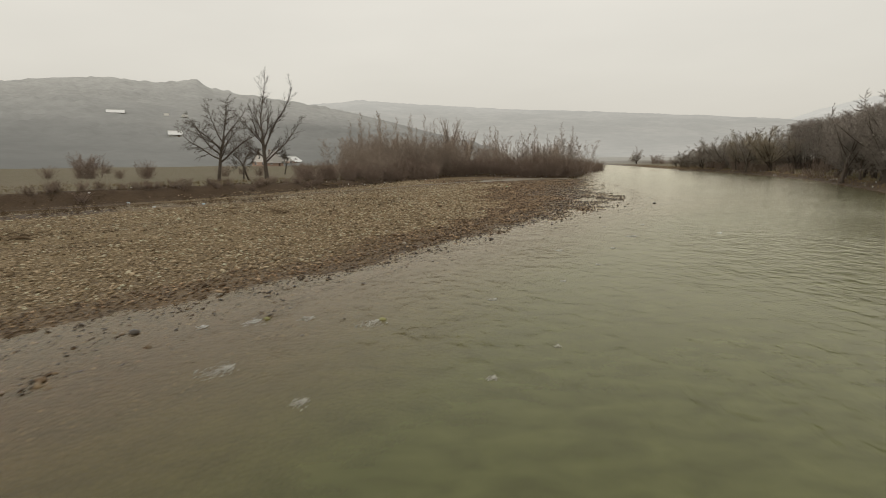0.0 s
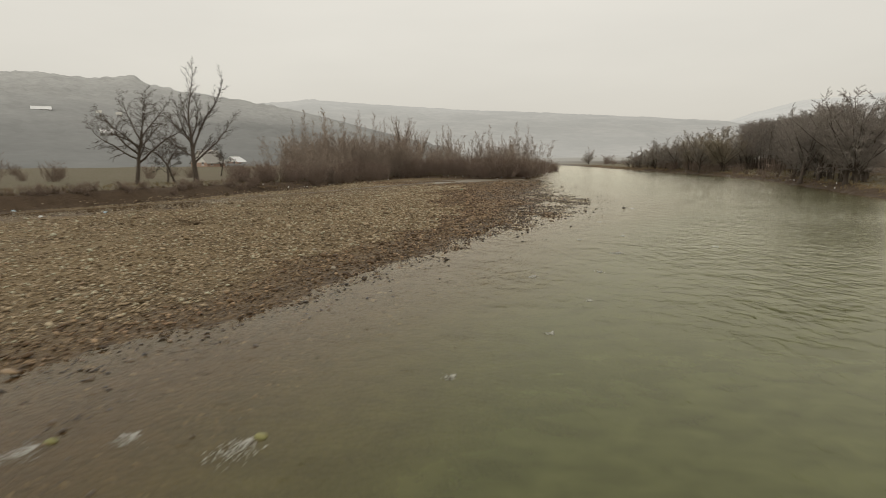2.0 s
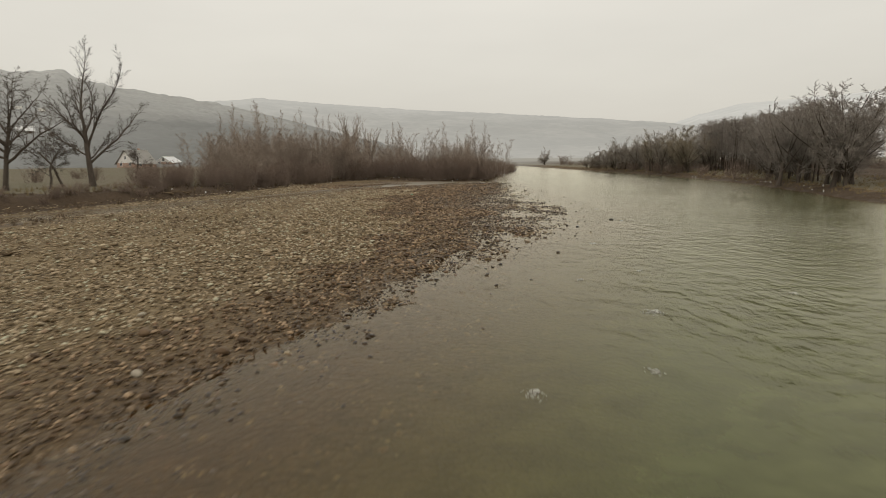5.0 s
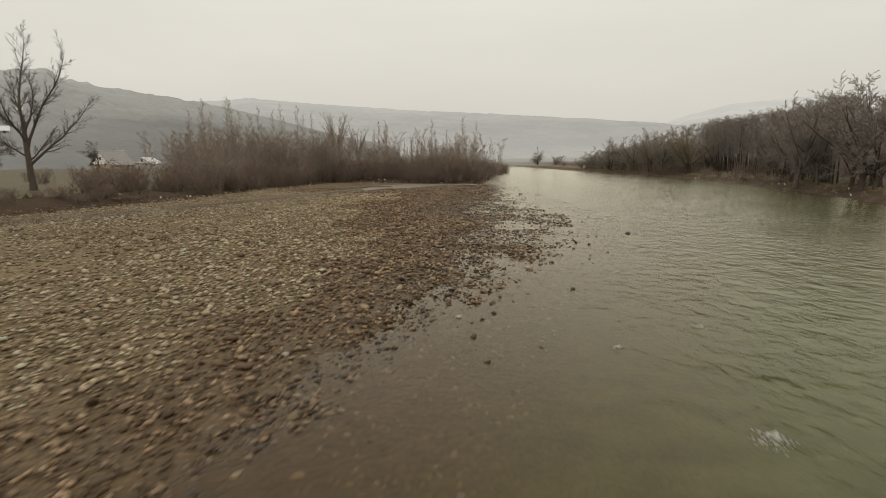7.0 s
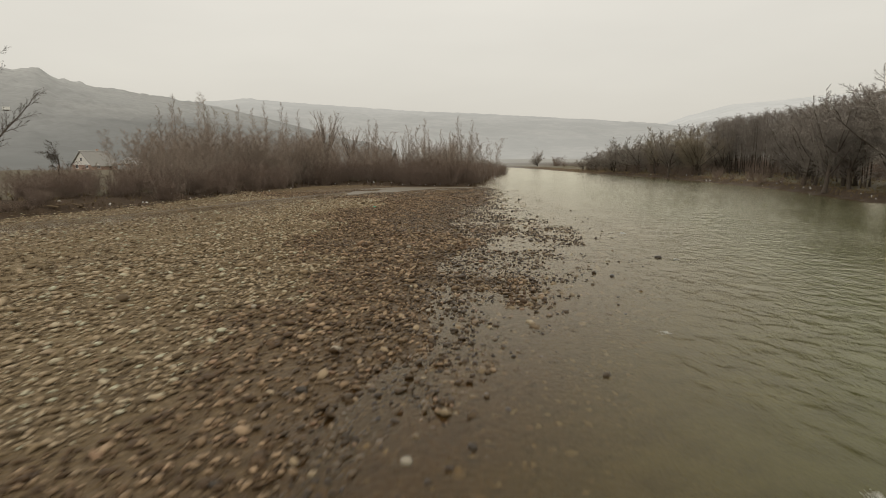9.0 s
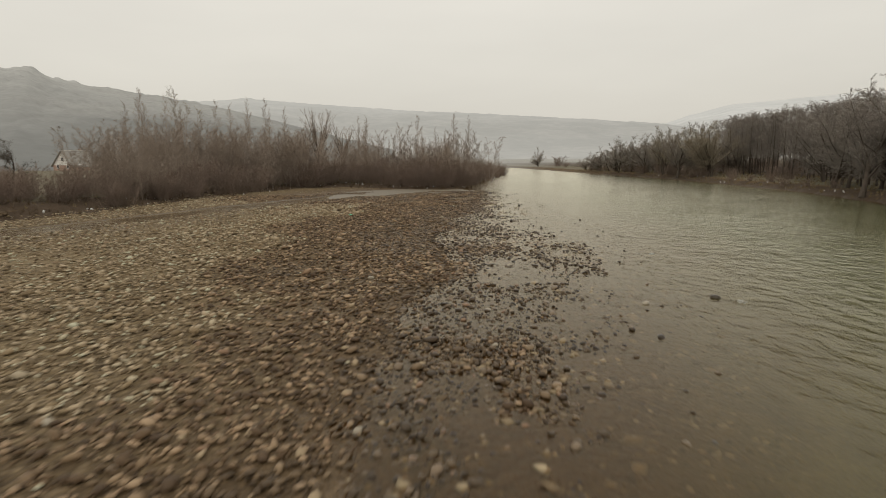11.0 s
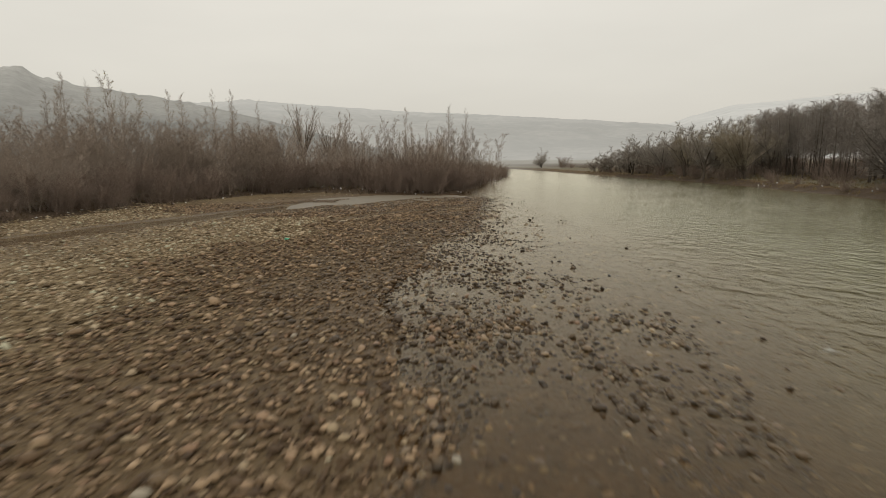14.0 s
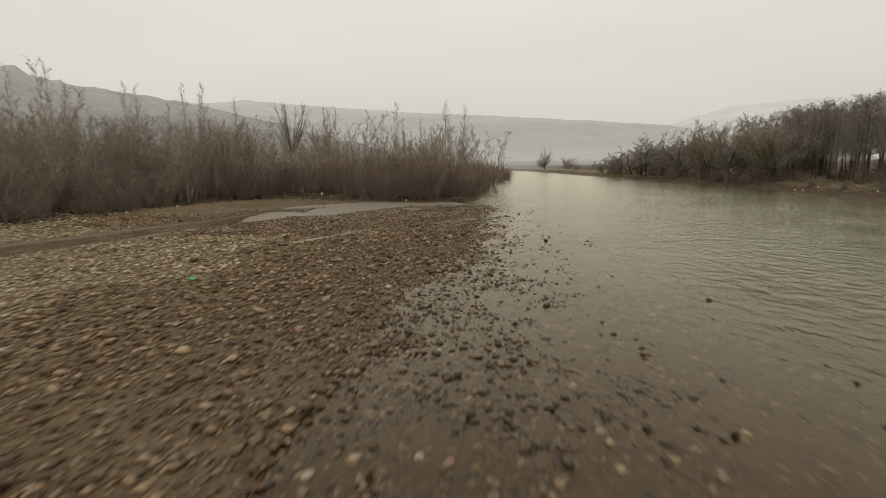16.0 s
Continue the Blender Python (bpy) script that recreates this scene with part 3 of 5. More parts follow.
def tree_meshes(seed, spec):
    """Meshes of a bare tree: trunk with limbs, and the crown of branches and twigs. spec gives, for each order of
    branching: count, (from, to) along the parent, angle, length as share of the parent, wander, lift."""
    rng = random.Random(seed)
    TV, TF, CV, CF, PV, PF = [], [], [], [], [], []
    stems = []
    for k in range(spec.get("stems", 1)):
        lean = spec.get("lean", 0.05)
        spin = rng.uniform(0, 6.28) if spec.get("stems", 1) > 1 else spec.get("spin", rng.uniform(0, 6.28))
        way = Vector((math.cos(spin) * lean, math.sin(spin) * lean, 1))
        off = Vector((rng.gauss(0, 1), rng.gauss(0, 1), 0)) * spec.get("spread", 0.0)
        h = spec["height"] * (rng.uniform(0.7, 1.0) if spec.get("stems", 1) > 1 else 1.0) * spec.get("trunk", 0.8)
        r = spec["radius"] * rng.uniform(0.8, 1.1)
        pts, rad, d = grow(rng, off - Vector((0, 0, 0.3)), way, h, r, r * spec.get("taper", 0.15), spec.get("segs", 7), spec.get("wander", 0.06), 0.03)
        rad[0] *= 1.35
        tube(TV, TF, pts, rad, spec.get("sides", 6))
        stems.append((pts, rad, h))
    level = stems
    if "limbs" in spec:
        # main limbs given one by one: place on the trunk, direction, tilt from upright, length
        pts, rad, h = stems[0]
        level = []
        for t, spin, tilt, ln in spec["limbs"]:
            p, r, d = along(pts, rad, min(t, 0.999))
            a_, b_ = radians(spin), radians(tilt)
            way = Vector((math.cos(a_) * math.sin(b_), math.sin(a_) * math.sin(b_), math.cos(b_)))
            r0 = min(r * 0.8, 0.011 * ln + 0.045)
            bp, br, bd = grow(rng, p, way, ln, r0, 0.012, 9, 0.10, spec.get("rise", 0.03))
            tube(TV, TF, bp, br, 6)
            level.append((bp, br, ln))
    for order, (count, (t0, t1), angle, share, wander, lift) in enumerate(spec["orders"]):
        nxt = []
        last = order == len(spec["orders"]) - 1
        for pts, rad, ln in level:
            for k in range(count):
                t = t0 + (t1 - t0) * (k + rng.random()) / count
                p, r, d = along(pts, rad, min(t, 0.999))
                spin = rng.uniform(0, 6.28)
                way = side_way(rng, d, radians(angle) * rng.uniform(0.6, 1.25), spin)
                fade = 1 - spec.get("fade", 0.5) * t if order == 0 else 1 - 0.35 * t
                l_ = ln * share * rng.uniform(0.65, 1.2) * fade
                r0 = max(r * ((0.5 if order == 0 else 0.45) if spec["radius"] > 0.12 else 0.3), spec.get("twig", 0.012))
                r0 = min(r0, l_ * 0.03 + spec.get("tip", 0.004))
                stout = spec["radius"] > 0.12
                segs = (4 if stout else 2) if order == 0 else (2 if spec["radius"] > 0.2 else 1)
                if last:
                    d = (way + Vector((rng.gauss(0, wander), rng.gauss(0, wander), rng.gauss(0, wander) + lift))).normalized()
                    spike(PV, PF, p, p + d * l_, spec["tip"], rng)
                    continue
                bp, br, bd = grow(rng, p, way, l_, r0, max(r0 * (0.1 if order == 0 else 0.3), spec.get("tip", 0.006)), segs, wander, lift)
                if order == 0:
                    tube(TV, TF, bp, br, 5 if stout else 3)
                else:
                    tube(CV, CF, bp, br, 3)
                nxt.append((bp, br, l_))
        level = nxt
    n = len(CV)
    V = np.array([tuple(v) for v in CV + PV])
    F = [(a_, b_, c_) for a_, b_, c_, d_ in CF] + [(a_, c_, d_) for a_, b_, c_, d_ in CF] + [tuple(i + n for i in f) for f in PF]
    return (np.array([tuple(v) for v in TV]), np.array(TF)), (V, np.array(F))


def tree_proto(name, seed, spec, bark, twigs, label, category, group="", leaves=None):
    """A whole tree at the origin, of trunk and crown, ready to be copied."""
    (tv, tf), (cv, cf) = tree_meshes(seed, spec)
    high = max(cv[:, 2].max(), tv[:, 2].max()) / spec["height"]
    cv, tv = cv / high, tv / high
    top = thing(name, label=label, category=category, group=group)
    part("trunk", mesh("trunk", tv, tf, bark, True), top)
    part("crown", mesh("crown", cv, cf, twigs, False), top)
    if leaves:
        rng = np.random.RandomState(seed)
        pick = cv[rng.randint(0, len(cv), 900)]
        pick = pick[pick[:, 2] > leaves[0]][:leaves[1]]
        n = len(pick)
        u = rng.normal(size=(n, 3)) * 0.055
        w = rng.normal(size=(n, 3)) * 0.055
        q = np.stack([pick, pick + u, pick + u + w, pick + w], 1).reshape(-1, 3) + rng.normal(size=(n, 1, 3)).repeat(4, 1).reshape(-1, 3) * 0.05
        part("leaf_cluster", mesh("leaf_cluster", q, np.arange(4 * n).reshape(-1, 4), M_LEAF, False), top, "last dry yellow leaves", kind="stuff")
    return top


M_LEAF = plain_material("dry_leaf", (0.24, 0.19, 0.07), 0.8, 0.4, 5)

SPECS = {
    "tall": dict(height=17.3, trunk=0.42, radius=0.38, taper=0.6, wander=0.04, lean=0.07, spin=3.1, segs=6, sides=8, fade=0.5, twig=0.010, tip=0.009, rise=0.02,
                 limbs=[(1.0, 188, 10, 10.4), (0.62, 8, 9, 12.2), (0.42, 355, 50, 10.2), (0.55, 176, 62, 6.2), (0.85, 95, 28, 7.5), (0.75, 260, 34, 7.0), (0.5, 20, 64, 4.6), (0.9, 345, 24, 7.5), (0.8, 190, 30, 7.0)],
                 orders=[(18, (0.16, 0.98), 33, 0.27, 0.08, 0.06), (8, (0.12, 1), 36, 0.42, 0.07, 0.04), (9, (0.1, 1), 38, 0.55, 0.08, 0.03)]),
    "oak": dict(height=12.6, trunk=0.46, radius=0.24, taper=0.6, wander=0.06, lean=0.16, segs=6, sides=8, fade=0.4, twig=0.010, tip=0.009, spin=0.1, rise=0.03,
                limbs=[(1.0, 170, 32, 6.2), (1.0, 60, 12, 6.4), (0.95, 10, 32, 6.4), (0.6, 182, 64, 7.2), (0.52, 358, 58, 8.6), (0.8, 100, 52, 6.6), (0.8, 265, 50, 6.6), (0.7, 205, 50, 7.0), (0.6, 330, 66, 5.0), (0.9, 300, 30, 6.4), (0.85, 180, 48, 6.2)],
                orders=[(14, (0.22, 0.98), 54, 0.30, 0.13, 0.02), (8, (0.12, 1), 50, 0.45, 0.11, 0.02), (9, (0.1, 1), 46, 0.55, 0.10, 0.02)]),
    "small": dict(height=6.5, trunk=0.6, radius=0.12, taper=0.5, wander=0.16, lean=0.4, segs=6, sides=6, fade=0.2, twig=0.009, tip=0.006,
                  orders=[(8, (0.35, 1.0), 55, 0.65, 0.14, 0.06), (9, (0.2, 1), 46, 0.45, 0.12, 0.04), (8, (0.2, 1), 44, 0.6, 0.10, 0.02), (6, (0.1, 1), 40, 0.8, 0.12, 0.0)]),
    "poplar": dict(height=14.0, trunk=0.97, radius=0.075, taper=0.08, wander=0.008, lean=0.02, segs=8, fade=0.8, twig=0.006, tip=0.005,
                   orders=[(48, (0.14, 0.98), 30, 0.23, 0.03, 0.08), (8, (0.15, 1), 36, 0.45, 0.05, 0.12), (8, (0.05, 1), 42, 0.6, 0.10, 0.25)]),
    "twin_poplar": dict(height=13.5, trunk=0.97, radius=0.075, taper=0.08, wander=0.015, lean=0.12, stems=4, spread=0.6, segs=8, fade=0.65, twig=0.007, tip=0.0065,
                        orders=[(20, (0.22, 0.98), 36, 0.25, 0.04, 0.10), (8, (0.12, 1), 34, 0.42, 0.06, 0.15), (9, (0.1, 1), 34, 0.55, 0.08, 0.3)]),
    "broom": dict(height=16.0, trunk=0.36, radius=0.26, taper=0.8, wander=0.04, lean=0.03, segs=4, sides=7, fade=0.0, twig=0.016, tip=0.011,
                  orders=[(20, (0.45, 1.0), 24, 1.6, 0.05, 0.08), (14, (0.2, 1.0), 22, 0.28, 0.05, 0.08), (14, (0.1, 1), 24, 0.6, 0.07, 0.05)]),
    "birch": dict(height=9.5, trunk=0.96, radius=0.032, taper=0.12, wander=0.02, lean=0.18, stems=8, spread=1.1, segs=4, sides=3, fade=0.6, twig=0.006, tip=0.0055,
                  orders=[(13, (0.06, 0.98), 34, 0.28, 0.04, 0.10), (6, (0.08, 1), 42, 0.5, 0.06, 0.2), (17, (0.05, 1), 50, 0.65, 0.12, 0.3)]),
    "osier": dict(height=4.0, trunk=0.92, radius=0.018, taper=0.3, wander=0.04, lean=0.42, stems=22, spread=0.5, segs=3, sides=3, fade=0.4, twig=0.007, tip=0.008,
                  orders=[(9, (0.03, 0.97), 32, 0.34, 0.05, 0.12), (16, (0.03, 1), 46, 0.65, 0.12, 0.3)]),
    "willow": dict(height=11.0, trunk=0.28, radius=0.17, taper=0.75, wander=0.08, lean=0.16, stems=2, spread=0.5, segs=4, sides=7, fade=0.0, twig=0.008, tip=0.0085,
                   orders=[(10, (0.3, 1.0), 46, 1.8, 0.09, 0.05), (13, (0.12, 1.0), 48, 0.32, 0.10, 0.02), (8, (0.1, 1), 46, 0.5, 0.10, 0.01), (16, (0.05, 1), 48, 0.5, 0.12, 0.0)]),
    "alder": dict(height=12.5, trunk=0.93, radius=0.11, taper=0.10, wander=0.02, lean=0.06, stems=1, segs=7, fade=0.25, twig=0.008, tip=0.0085,
                  orders=[(28, (0.28, 0.99), 52, 0.27, 0.09, 0.05), (9, (0.1, 1), 48, 0.45, 0.10, 0.03), (26, (0.05, 1), 48, 0.5, 0.12, 0.02)]),
}


def set_tree(proto, used, x, y, turn, size, wide=1.0, lean=(0, 0)):
    """Stands a tree at x, y: the first one takes the built meshes, later ones are copies."""
    z = ground_z(x, y) - 0.05
    m = pose(x, y, z, lean[0], lean[1], turn)
    if proto in used:
        ob = copy_thing(proto, m)
    else:
        used.add(proto)
        ob = proto
        ob.matrix_basis = m
    ob.scale = (size * wide, size * wide, size)
    return ob


used = set()
# two old trees and two leaning saplings on the meadow's edge
tall = tree_proto("poplar_tree", 21, SPECS["tall"], M_BARK, M_BARK, "tall old leafless poplar with forked trunk on the bank", "tree")
set_tree(tall, used, -27.2, 86.4, 0, 1.0)
oak = tree_proto("oak_tree", 5, SPECS["oak"], M_BARK, M_BARK, "leafless spreading tree with leaning trunk on the bank", "tree")
set_tree(oak, used, -30.2, 75.2, 0, 0.93)
sap = tree_proto("crooked_tree", 8, SPECS["small"], M_BARK, M_BARK, "small crooked leafless tree leaning over the bank", "tree", "crooked trees")
set_tree(sap, used, -28.4, 79.5, 30, 1.0)
set_tree(sap, used, -29.0, 84.0, 150, 1.05)
set_tree(sap, used, -32.4, 114.4, 250, 0.95)

# thicket on the left bank
G = "thicket on the bank"
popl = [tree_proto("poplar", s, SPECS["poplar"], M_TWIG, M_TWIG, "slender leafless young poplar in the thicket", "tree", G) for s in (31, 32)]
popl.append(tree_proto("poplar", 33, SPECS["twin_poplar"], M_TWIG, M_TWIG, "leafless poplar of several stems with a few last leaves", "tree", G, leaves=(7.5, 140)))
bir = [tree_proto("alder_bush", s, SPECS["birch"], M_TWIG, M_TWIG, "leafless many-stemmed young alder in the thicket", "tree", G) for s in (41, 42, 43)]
osi = [tree_proto("osier_shrub", s, SPECS["osier"], M_SHRUB, M_SHRUB, "dense leafless red-brown osier shrub on the bank", "shrub", "osier shrubs on the bank") for s in (51, 52, 53)]
for k, (x, y, s_) in enumerate([(6, 132, 0.62), (4, 139, 0.7), (8.5, 137, 0.6), (5, 149, 0.75), (9.5, 145, 0.66), (7.5, 128, 0.55), (3, 144, 0.72), (1, 134, 0.68), (11, 152, 0.7), (6, 158, 0.8)]):
    set_tree(bir[k % 3], used, x, y, k * 67, s_, 1.4)
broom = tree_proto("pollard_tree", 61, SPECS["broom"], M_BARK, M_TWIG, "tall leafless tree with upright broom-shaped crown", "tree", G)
set_tree(broom, used, 2.8, 193, 0, 1.12, 1.2)
set_tree(broom, used, 9.0, 197, 120, 0.88, 1.2)
for x, y, k, s_ in [(-12, 116, 2, 0.98), (-12.2, 108, 0, 0.8), (-7.7, 143.6, 0, 1.05), (-4.5, 139, 1, 1.0), (-13.8, 106, 1, 0.72), (-10.5, 128, 1, 0.9), (-2, 150, 0, 0.98), (-13.6, 121, 0, 0.8),
                    (4.5, 160, 1, 0.95), (-16.5, 113, 0, 0.8), (13, 172, 0, 0.8), (24, 185, 1, 0.62), (32, 192, 0, 0.52), (38, 193, 1, 0.5), (28, 175, 1, 0.55), (1, 170, 1, 0.85)]:
    set_tree(popl[k], used, x, y, (x * 37 + y * 11) % 360, s_)

rng = random.Random(77)


def bank_point(t, inland):
    """A point t of the way along the left bank's foot, some metres inland."""
    f = t * (len(BANK_RUN) - 1)
    i = min(int(f), len(BANK_RUN) - 2)
    (ax, ay), (bx, by) = BANK_RUN[i], BANK_RUN[i + 1]
    s_ = f - i
    n = Vector((-(by - ay), bx - ax)).normalized()
    return ax + (bx - ax) * s_ + n.x * inland, ay + (by - ay) * s_ + n.y * inland


def thicket_height(t):
    """How tall the thicket stands along the bank: low at both ends."""
    return float(np.interp(t, [0.03, 0.13, 0.2, 0.45, 0.55, 0.75, 0.95], [0.45, 0.6, 1.0, 1.0, 0.72, 0.66, 0.36]))


BANK_RUN = [(-19.5, 79), (-14.5, 84.5), (-11.5, 91), (-8.5, 98), (-3.5, 111), (2, 119.5), (8, 125), (12.5, 124), (16, 118), (20, 116), (23, 114.8), (26, 118), (30, 129), (35, 141), (42, 159.5), (50, 180), (55, 197)]
for k in range(110):
    t = 0.955 * (k + rng.random()) / 110
    deep = (4.5 if t > 0.7 else 2.0) + 22 * rng.random() ** 1.25
    x, y = bank_point(t, deep)
    if x < -15.5 - 0.45 * (y - 100):
        continue
    set_tree(bir[k % 3], used, x, y, rng.uniform(0, 360), rng.uniform(0.62, 1.04) * thicket_height(t), rng.uniform(1.0, 1.4) * (0.75 if t > 0.7 else 1.0))
# the dense front of the thicket
for k in range(95):
    t = 0.05 + 0.33 * (k + rng.random()) / 95
    x, y = bank_point(t, 0.6 + 13 * rng.random())
    if x > -16.5 - 0.45 * (y - 100):
        set_tree(bir[k % 3], used, x, y, rng.uniform(0, 360), rng.uniform(0.5, 0.9) * thicket_height(t), rng.uniform(1.2, 1.6))
for k in range(34):
    t = 0.82 * (k + rng.random()) / 34
    x, y = bank_point(t, 2.5 + 17 * rng.random())
    if x > -15.0 - 0.45 * (y - 100):
        set_tree(popl[k % 2], used, x, y, rng.uniform(0, 360), rng.uniform(0.66, 0.92) * thicket_height(t), rng.uniform(0.9, 1.3))
for k in range(150):
    t = (k + rng.random()) / 150
    x, y = bank_point(t, rng.choice((-1.3, -0.6, 0.3, 1.2, 2.6, 5.0)) + rng.uniform(0, 1.2))
    set_tree(osi[k % 3], used, x, y, rng.uniform(0, 360), rng.uniform(0.65, 1.15) * (0.8 if t < 0.2 or t > 0.85 else 1.0), rng.uniform(1.0, 1.35))
# lone bushes on the meadow
for x, y, s_ in [(-52, 82, 1.1), (-53.8, 83.5, 0.95), (-43.6, 82, 0.78), (-58, 82, 0.55), (-50, 95, 0.5), (-48, 83, 0.4), (-36, 92, 0.6), (-22.5, 92, 0.7), (-24, 96, 0.75), (-33, 101, 0.6), (-20.5, 86, 0.55), (-65, 108, 0.6), (-40, 112, 0.5)]:
    set_tree(osi[int(abs(x)) % 3], used, x, y, x * 77 % 360, s_, 1.2)

# brambles on the eroded bank
for k in range(34):
    t = k / 33
    i = min(int(t * 4), 3)
    (ax, ay), (bx, by) = [(-40, 45), (-32, 54), (-25, 61.5), (-19, 73.5), (-15.5, 80)][i:i + 2]
    s_ = t * 4 - i
    x, y = ax + (bx - ax) * s_ + rng.uniform(-1.6, 0.6), ay + (by - ay) * s_ + rng.uniform(0, 1.6)
    set_tree(osi[k % 3], used, x, y, rng.uniform(0, 360), rng.uniform(0.18, 0.36), rng.uniform(1.2, 2.0))

# trees of the right bank
GR = "trees of the far bank"


def right_x(y, off):
    """East of the right bank's waterline by off metres."""
    return float(np.interp(y, [p[1] for p in RIGHT_BANK[:15]], [p[0] for p in RIGHT_BANK[:15]])) + off


wil = [tree_proto("willow_tree", s, SPECS["willow"], M_BARK, m_, "broad leafless willow leaning over the water", "tree", GR) for s, m_ in ((71, M_ALDER), (72, M_ALDER), (73, M_WILLOW), (74, M_HAZEWIL), (75, M_HAZEWIL))]
ald = [tree_proto("alder_tree", s, SPECS["alder"], M_BARK, M_ALDER, "slender leafless alder of the bank wood, twigs paled for mist", "tree", GR) for s in (81, 82, 83, 84)]
for y, off, k, s_ in [(71, 2.5, 0, 0.98), (74.5, 3, 1, 1.14), (76.5, 6, 0, 1.08), (79.5, 8, 0, 1.05), (81, 3, 1, 1.0), (85, 6, 0, 0.96), (89, 3.5, 1, 0.88), (95, 5, 0, 0.85), (101, 9, 1, 0.85),
                      (128, 2.5, 2, 0.92), (133, 4, 2, 0.97), (137, 2.5, 3, 0.94), (141, 5, 4, 0.98), (146, 3, 2, 0.97), (150, 3, 3, 0.94), (131, 9, 3, 0.98), (143, 9, 4, 1.0),
                      (156, 2.5, 4, 0.88), (160, 4, 3, 0.88), (164, 3, 4, 0.86), (168, 3.5, 3, 0.84), (172, 3, 4, 0.8), (177, 3, 3, 0.74), (183, 3, 4, 0.66), (162, 8, 3, 0.9), (154, 7, 4, 0.94), (188, 3, 3, 0.54), (194, 3, 4, 0.4)]:
    set_tree(wil[k], used, right_x(y, off), y, (off * 153 + y * 29) % 360, s_, rng.uniform(1.0, 1.2))
for k in range(26):
    y = 124 + 66 * (k + rng.random()) / 26
    set_tree(osi[k % 3], used, right_x(y, 1.5 + rng.uniform(0, 5)), y, rng.uniform(0, 360), rng.uniform(0.4, 0.75), rng.uniform(1.2, 1.7))
for k in range(240):
    t = (k + rng.random()) / 240
    y = 58 + 105 * (t if k % 2 else 0.22 + 0.6 * t)
    off = np.interp(y, [60, 90, 100, 115, 130], [5, 5, 8, 9, 11]) + rng.choice((0, 0, 1, 2, 4, 7, 10, 14, 19, 26, 36, 48)) + rng.uniform(-1, 3)
    if y > 132:
        off += 0.3 * (y - 132)
    if right_x(y, off) - 1.5 > 0.92 * (y - 12.7):
        continue
    set_tree(ald[k % 4], used, right_x(y, off), y, rng.uniform(0, 360), rng.uniform(0.74, 0.93) * (1 + 0.003 * min(off, 40)), rng.uniform(0.95, 1.3))
for y, off, s_ in [(101, 1.5, 0.4), (117, 2, 0.45), (128, 2, 0.4), (111, 2, 0.3), (90, 2, 0.35), (141, 2, 0.5), (95.5, 1.5, 0.3), (106, 2.5, 0.42)]:
    set_tree(osi[int(y) % 3], used, right_x(y, off), y, y * 77 % 360, s_, 1.5)
for k in range(60):
    y = 60 + 120 * (k + rng.random()) / 60
    set_tree(osi[k % 3], used, right_x(y, rng.choice((7, 14, 24, 36, 48)) + rng.uniform(0, 8)), y, rng.uniform(0, 360), rng.uniform(0.4, 0.8) * (1.2 if k % 2 else 1.0), rng.uniform(1.4, 2.2))
# lone tree and bush at the far bend
set_tree(wil[4], used, 93, 268, 40, 0.82, 0.9)
set_tree(osi[0], used, 97, 255, 0, 1.2, 1.5)
set_tree(osi[1], used, 95, 242, 0, 0.6, 1.5)


# ---- cobbles ----
def ico():
    g = (1 + 5 ** 0.5) / 2
    v = np.array([(-1, g, 0), (1, g, 0), (-1, -g, 0), (1, -g, 0), (0, -1, g), (0, 1, g), (0, -1, -g), (0, 1, -g), (g, 0, -1), (g, 0, 1), (-g, 0, -1), (-g, 0, 1)], float)
    f = np.array([(0, 11, 5), (0, 5, 1), (0, 1, 7), (0, 7, 10), (0, 10, 11), (1, 5, 9), (5, 11, 4), (11, 10, 2), (10, 7, 6), (7, 1, 8),
                  (3, 9, 4), (3, 4, 2), (3, 2, 6), (3, 6, 8), (3, 8, 9), (4, 9, 5), (2, 4, 11), (6, 2, 10), (8, 6, 7), (9, 8, 1)])
    return v / np.linalg.norm(v[0]), f


def octa():
    v = np.array([(1, 0, 0), (0, 1, 0), (-1, 0, 0), (0, -1, 0), (0, 0, 1), (0, 0, -1)], float)
    f = np.array([(0, 1, 4), (1, 2, 4), (2, 3, 4), (3, 0, 4), (1, 0, 5), (2, 1, 5), (3, 2, 5), (0, 3, 5)])
    return v, f


def cobble_field(shape, x, y, z, r, rs):
    v, f = shape
    n, k = len(x), len(v)
    P = np.broadcast_to(v, (n, k, 3)) * (1 + rs.uniform(-0.27, 0.27, (n, k, 1)))
    P = P * np.stack([np.ones(n), rs.uniform(0.6, 0.95, n), rs.uniform(0.28, 0.52, n)], 1)[:, None, :] * r[:, None, None]
    tilt, t = rs.normal(0, 0.3, n), rs.uniform(0, 2 * np.pi, n)
    ct, st = np.cos(tilt)[:, None], np.sin(tilt)[:, None]
    X, Z = P[..., 0] * ct - P[..., 2] * st, P[..., 0] * st + P[..., 2] * ct
    c, s_ = np.cos(t)[:, None], np.sin(t)[:, None]
    Q = np.stack([X * c - P[..., 1] * s_ + x[:, None], X * s_ + P[..., 1] * c + y[:, None], Z + z[:, None]], -1)
    F = (f[None] + (np.arange(n) * k)[:, None, None]).reshape(-1, 3)
    return Q.reshape(-1, 3), F


def scatter(n, box, density, rs):
    """Random places in a box, kept by a density from 0 to 1."""
    x, y = rs.uniform(box[0], box[1], n), rs.uniform(box[2], box[3], n)
    z, dl, db, dr, dc = terrain(x, y)
    keep = rs.rand(n) < density(x, y, z, dl, db, dr, dc)
    return x[keep], y[keep], z[keep]


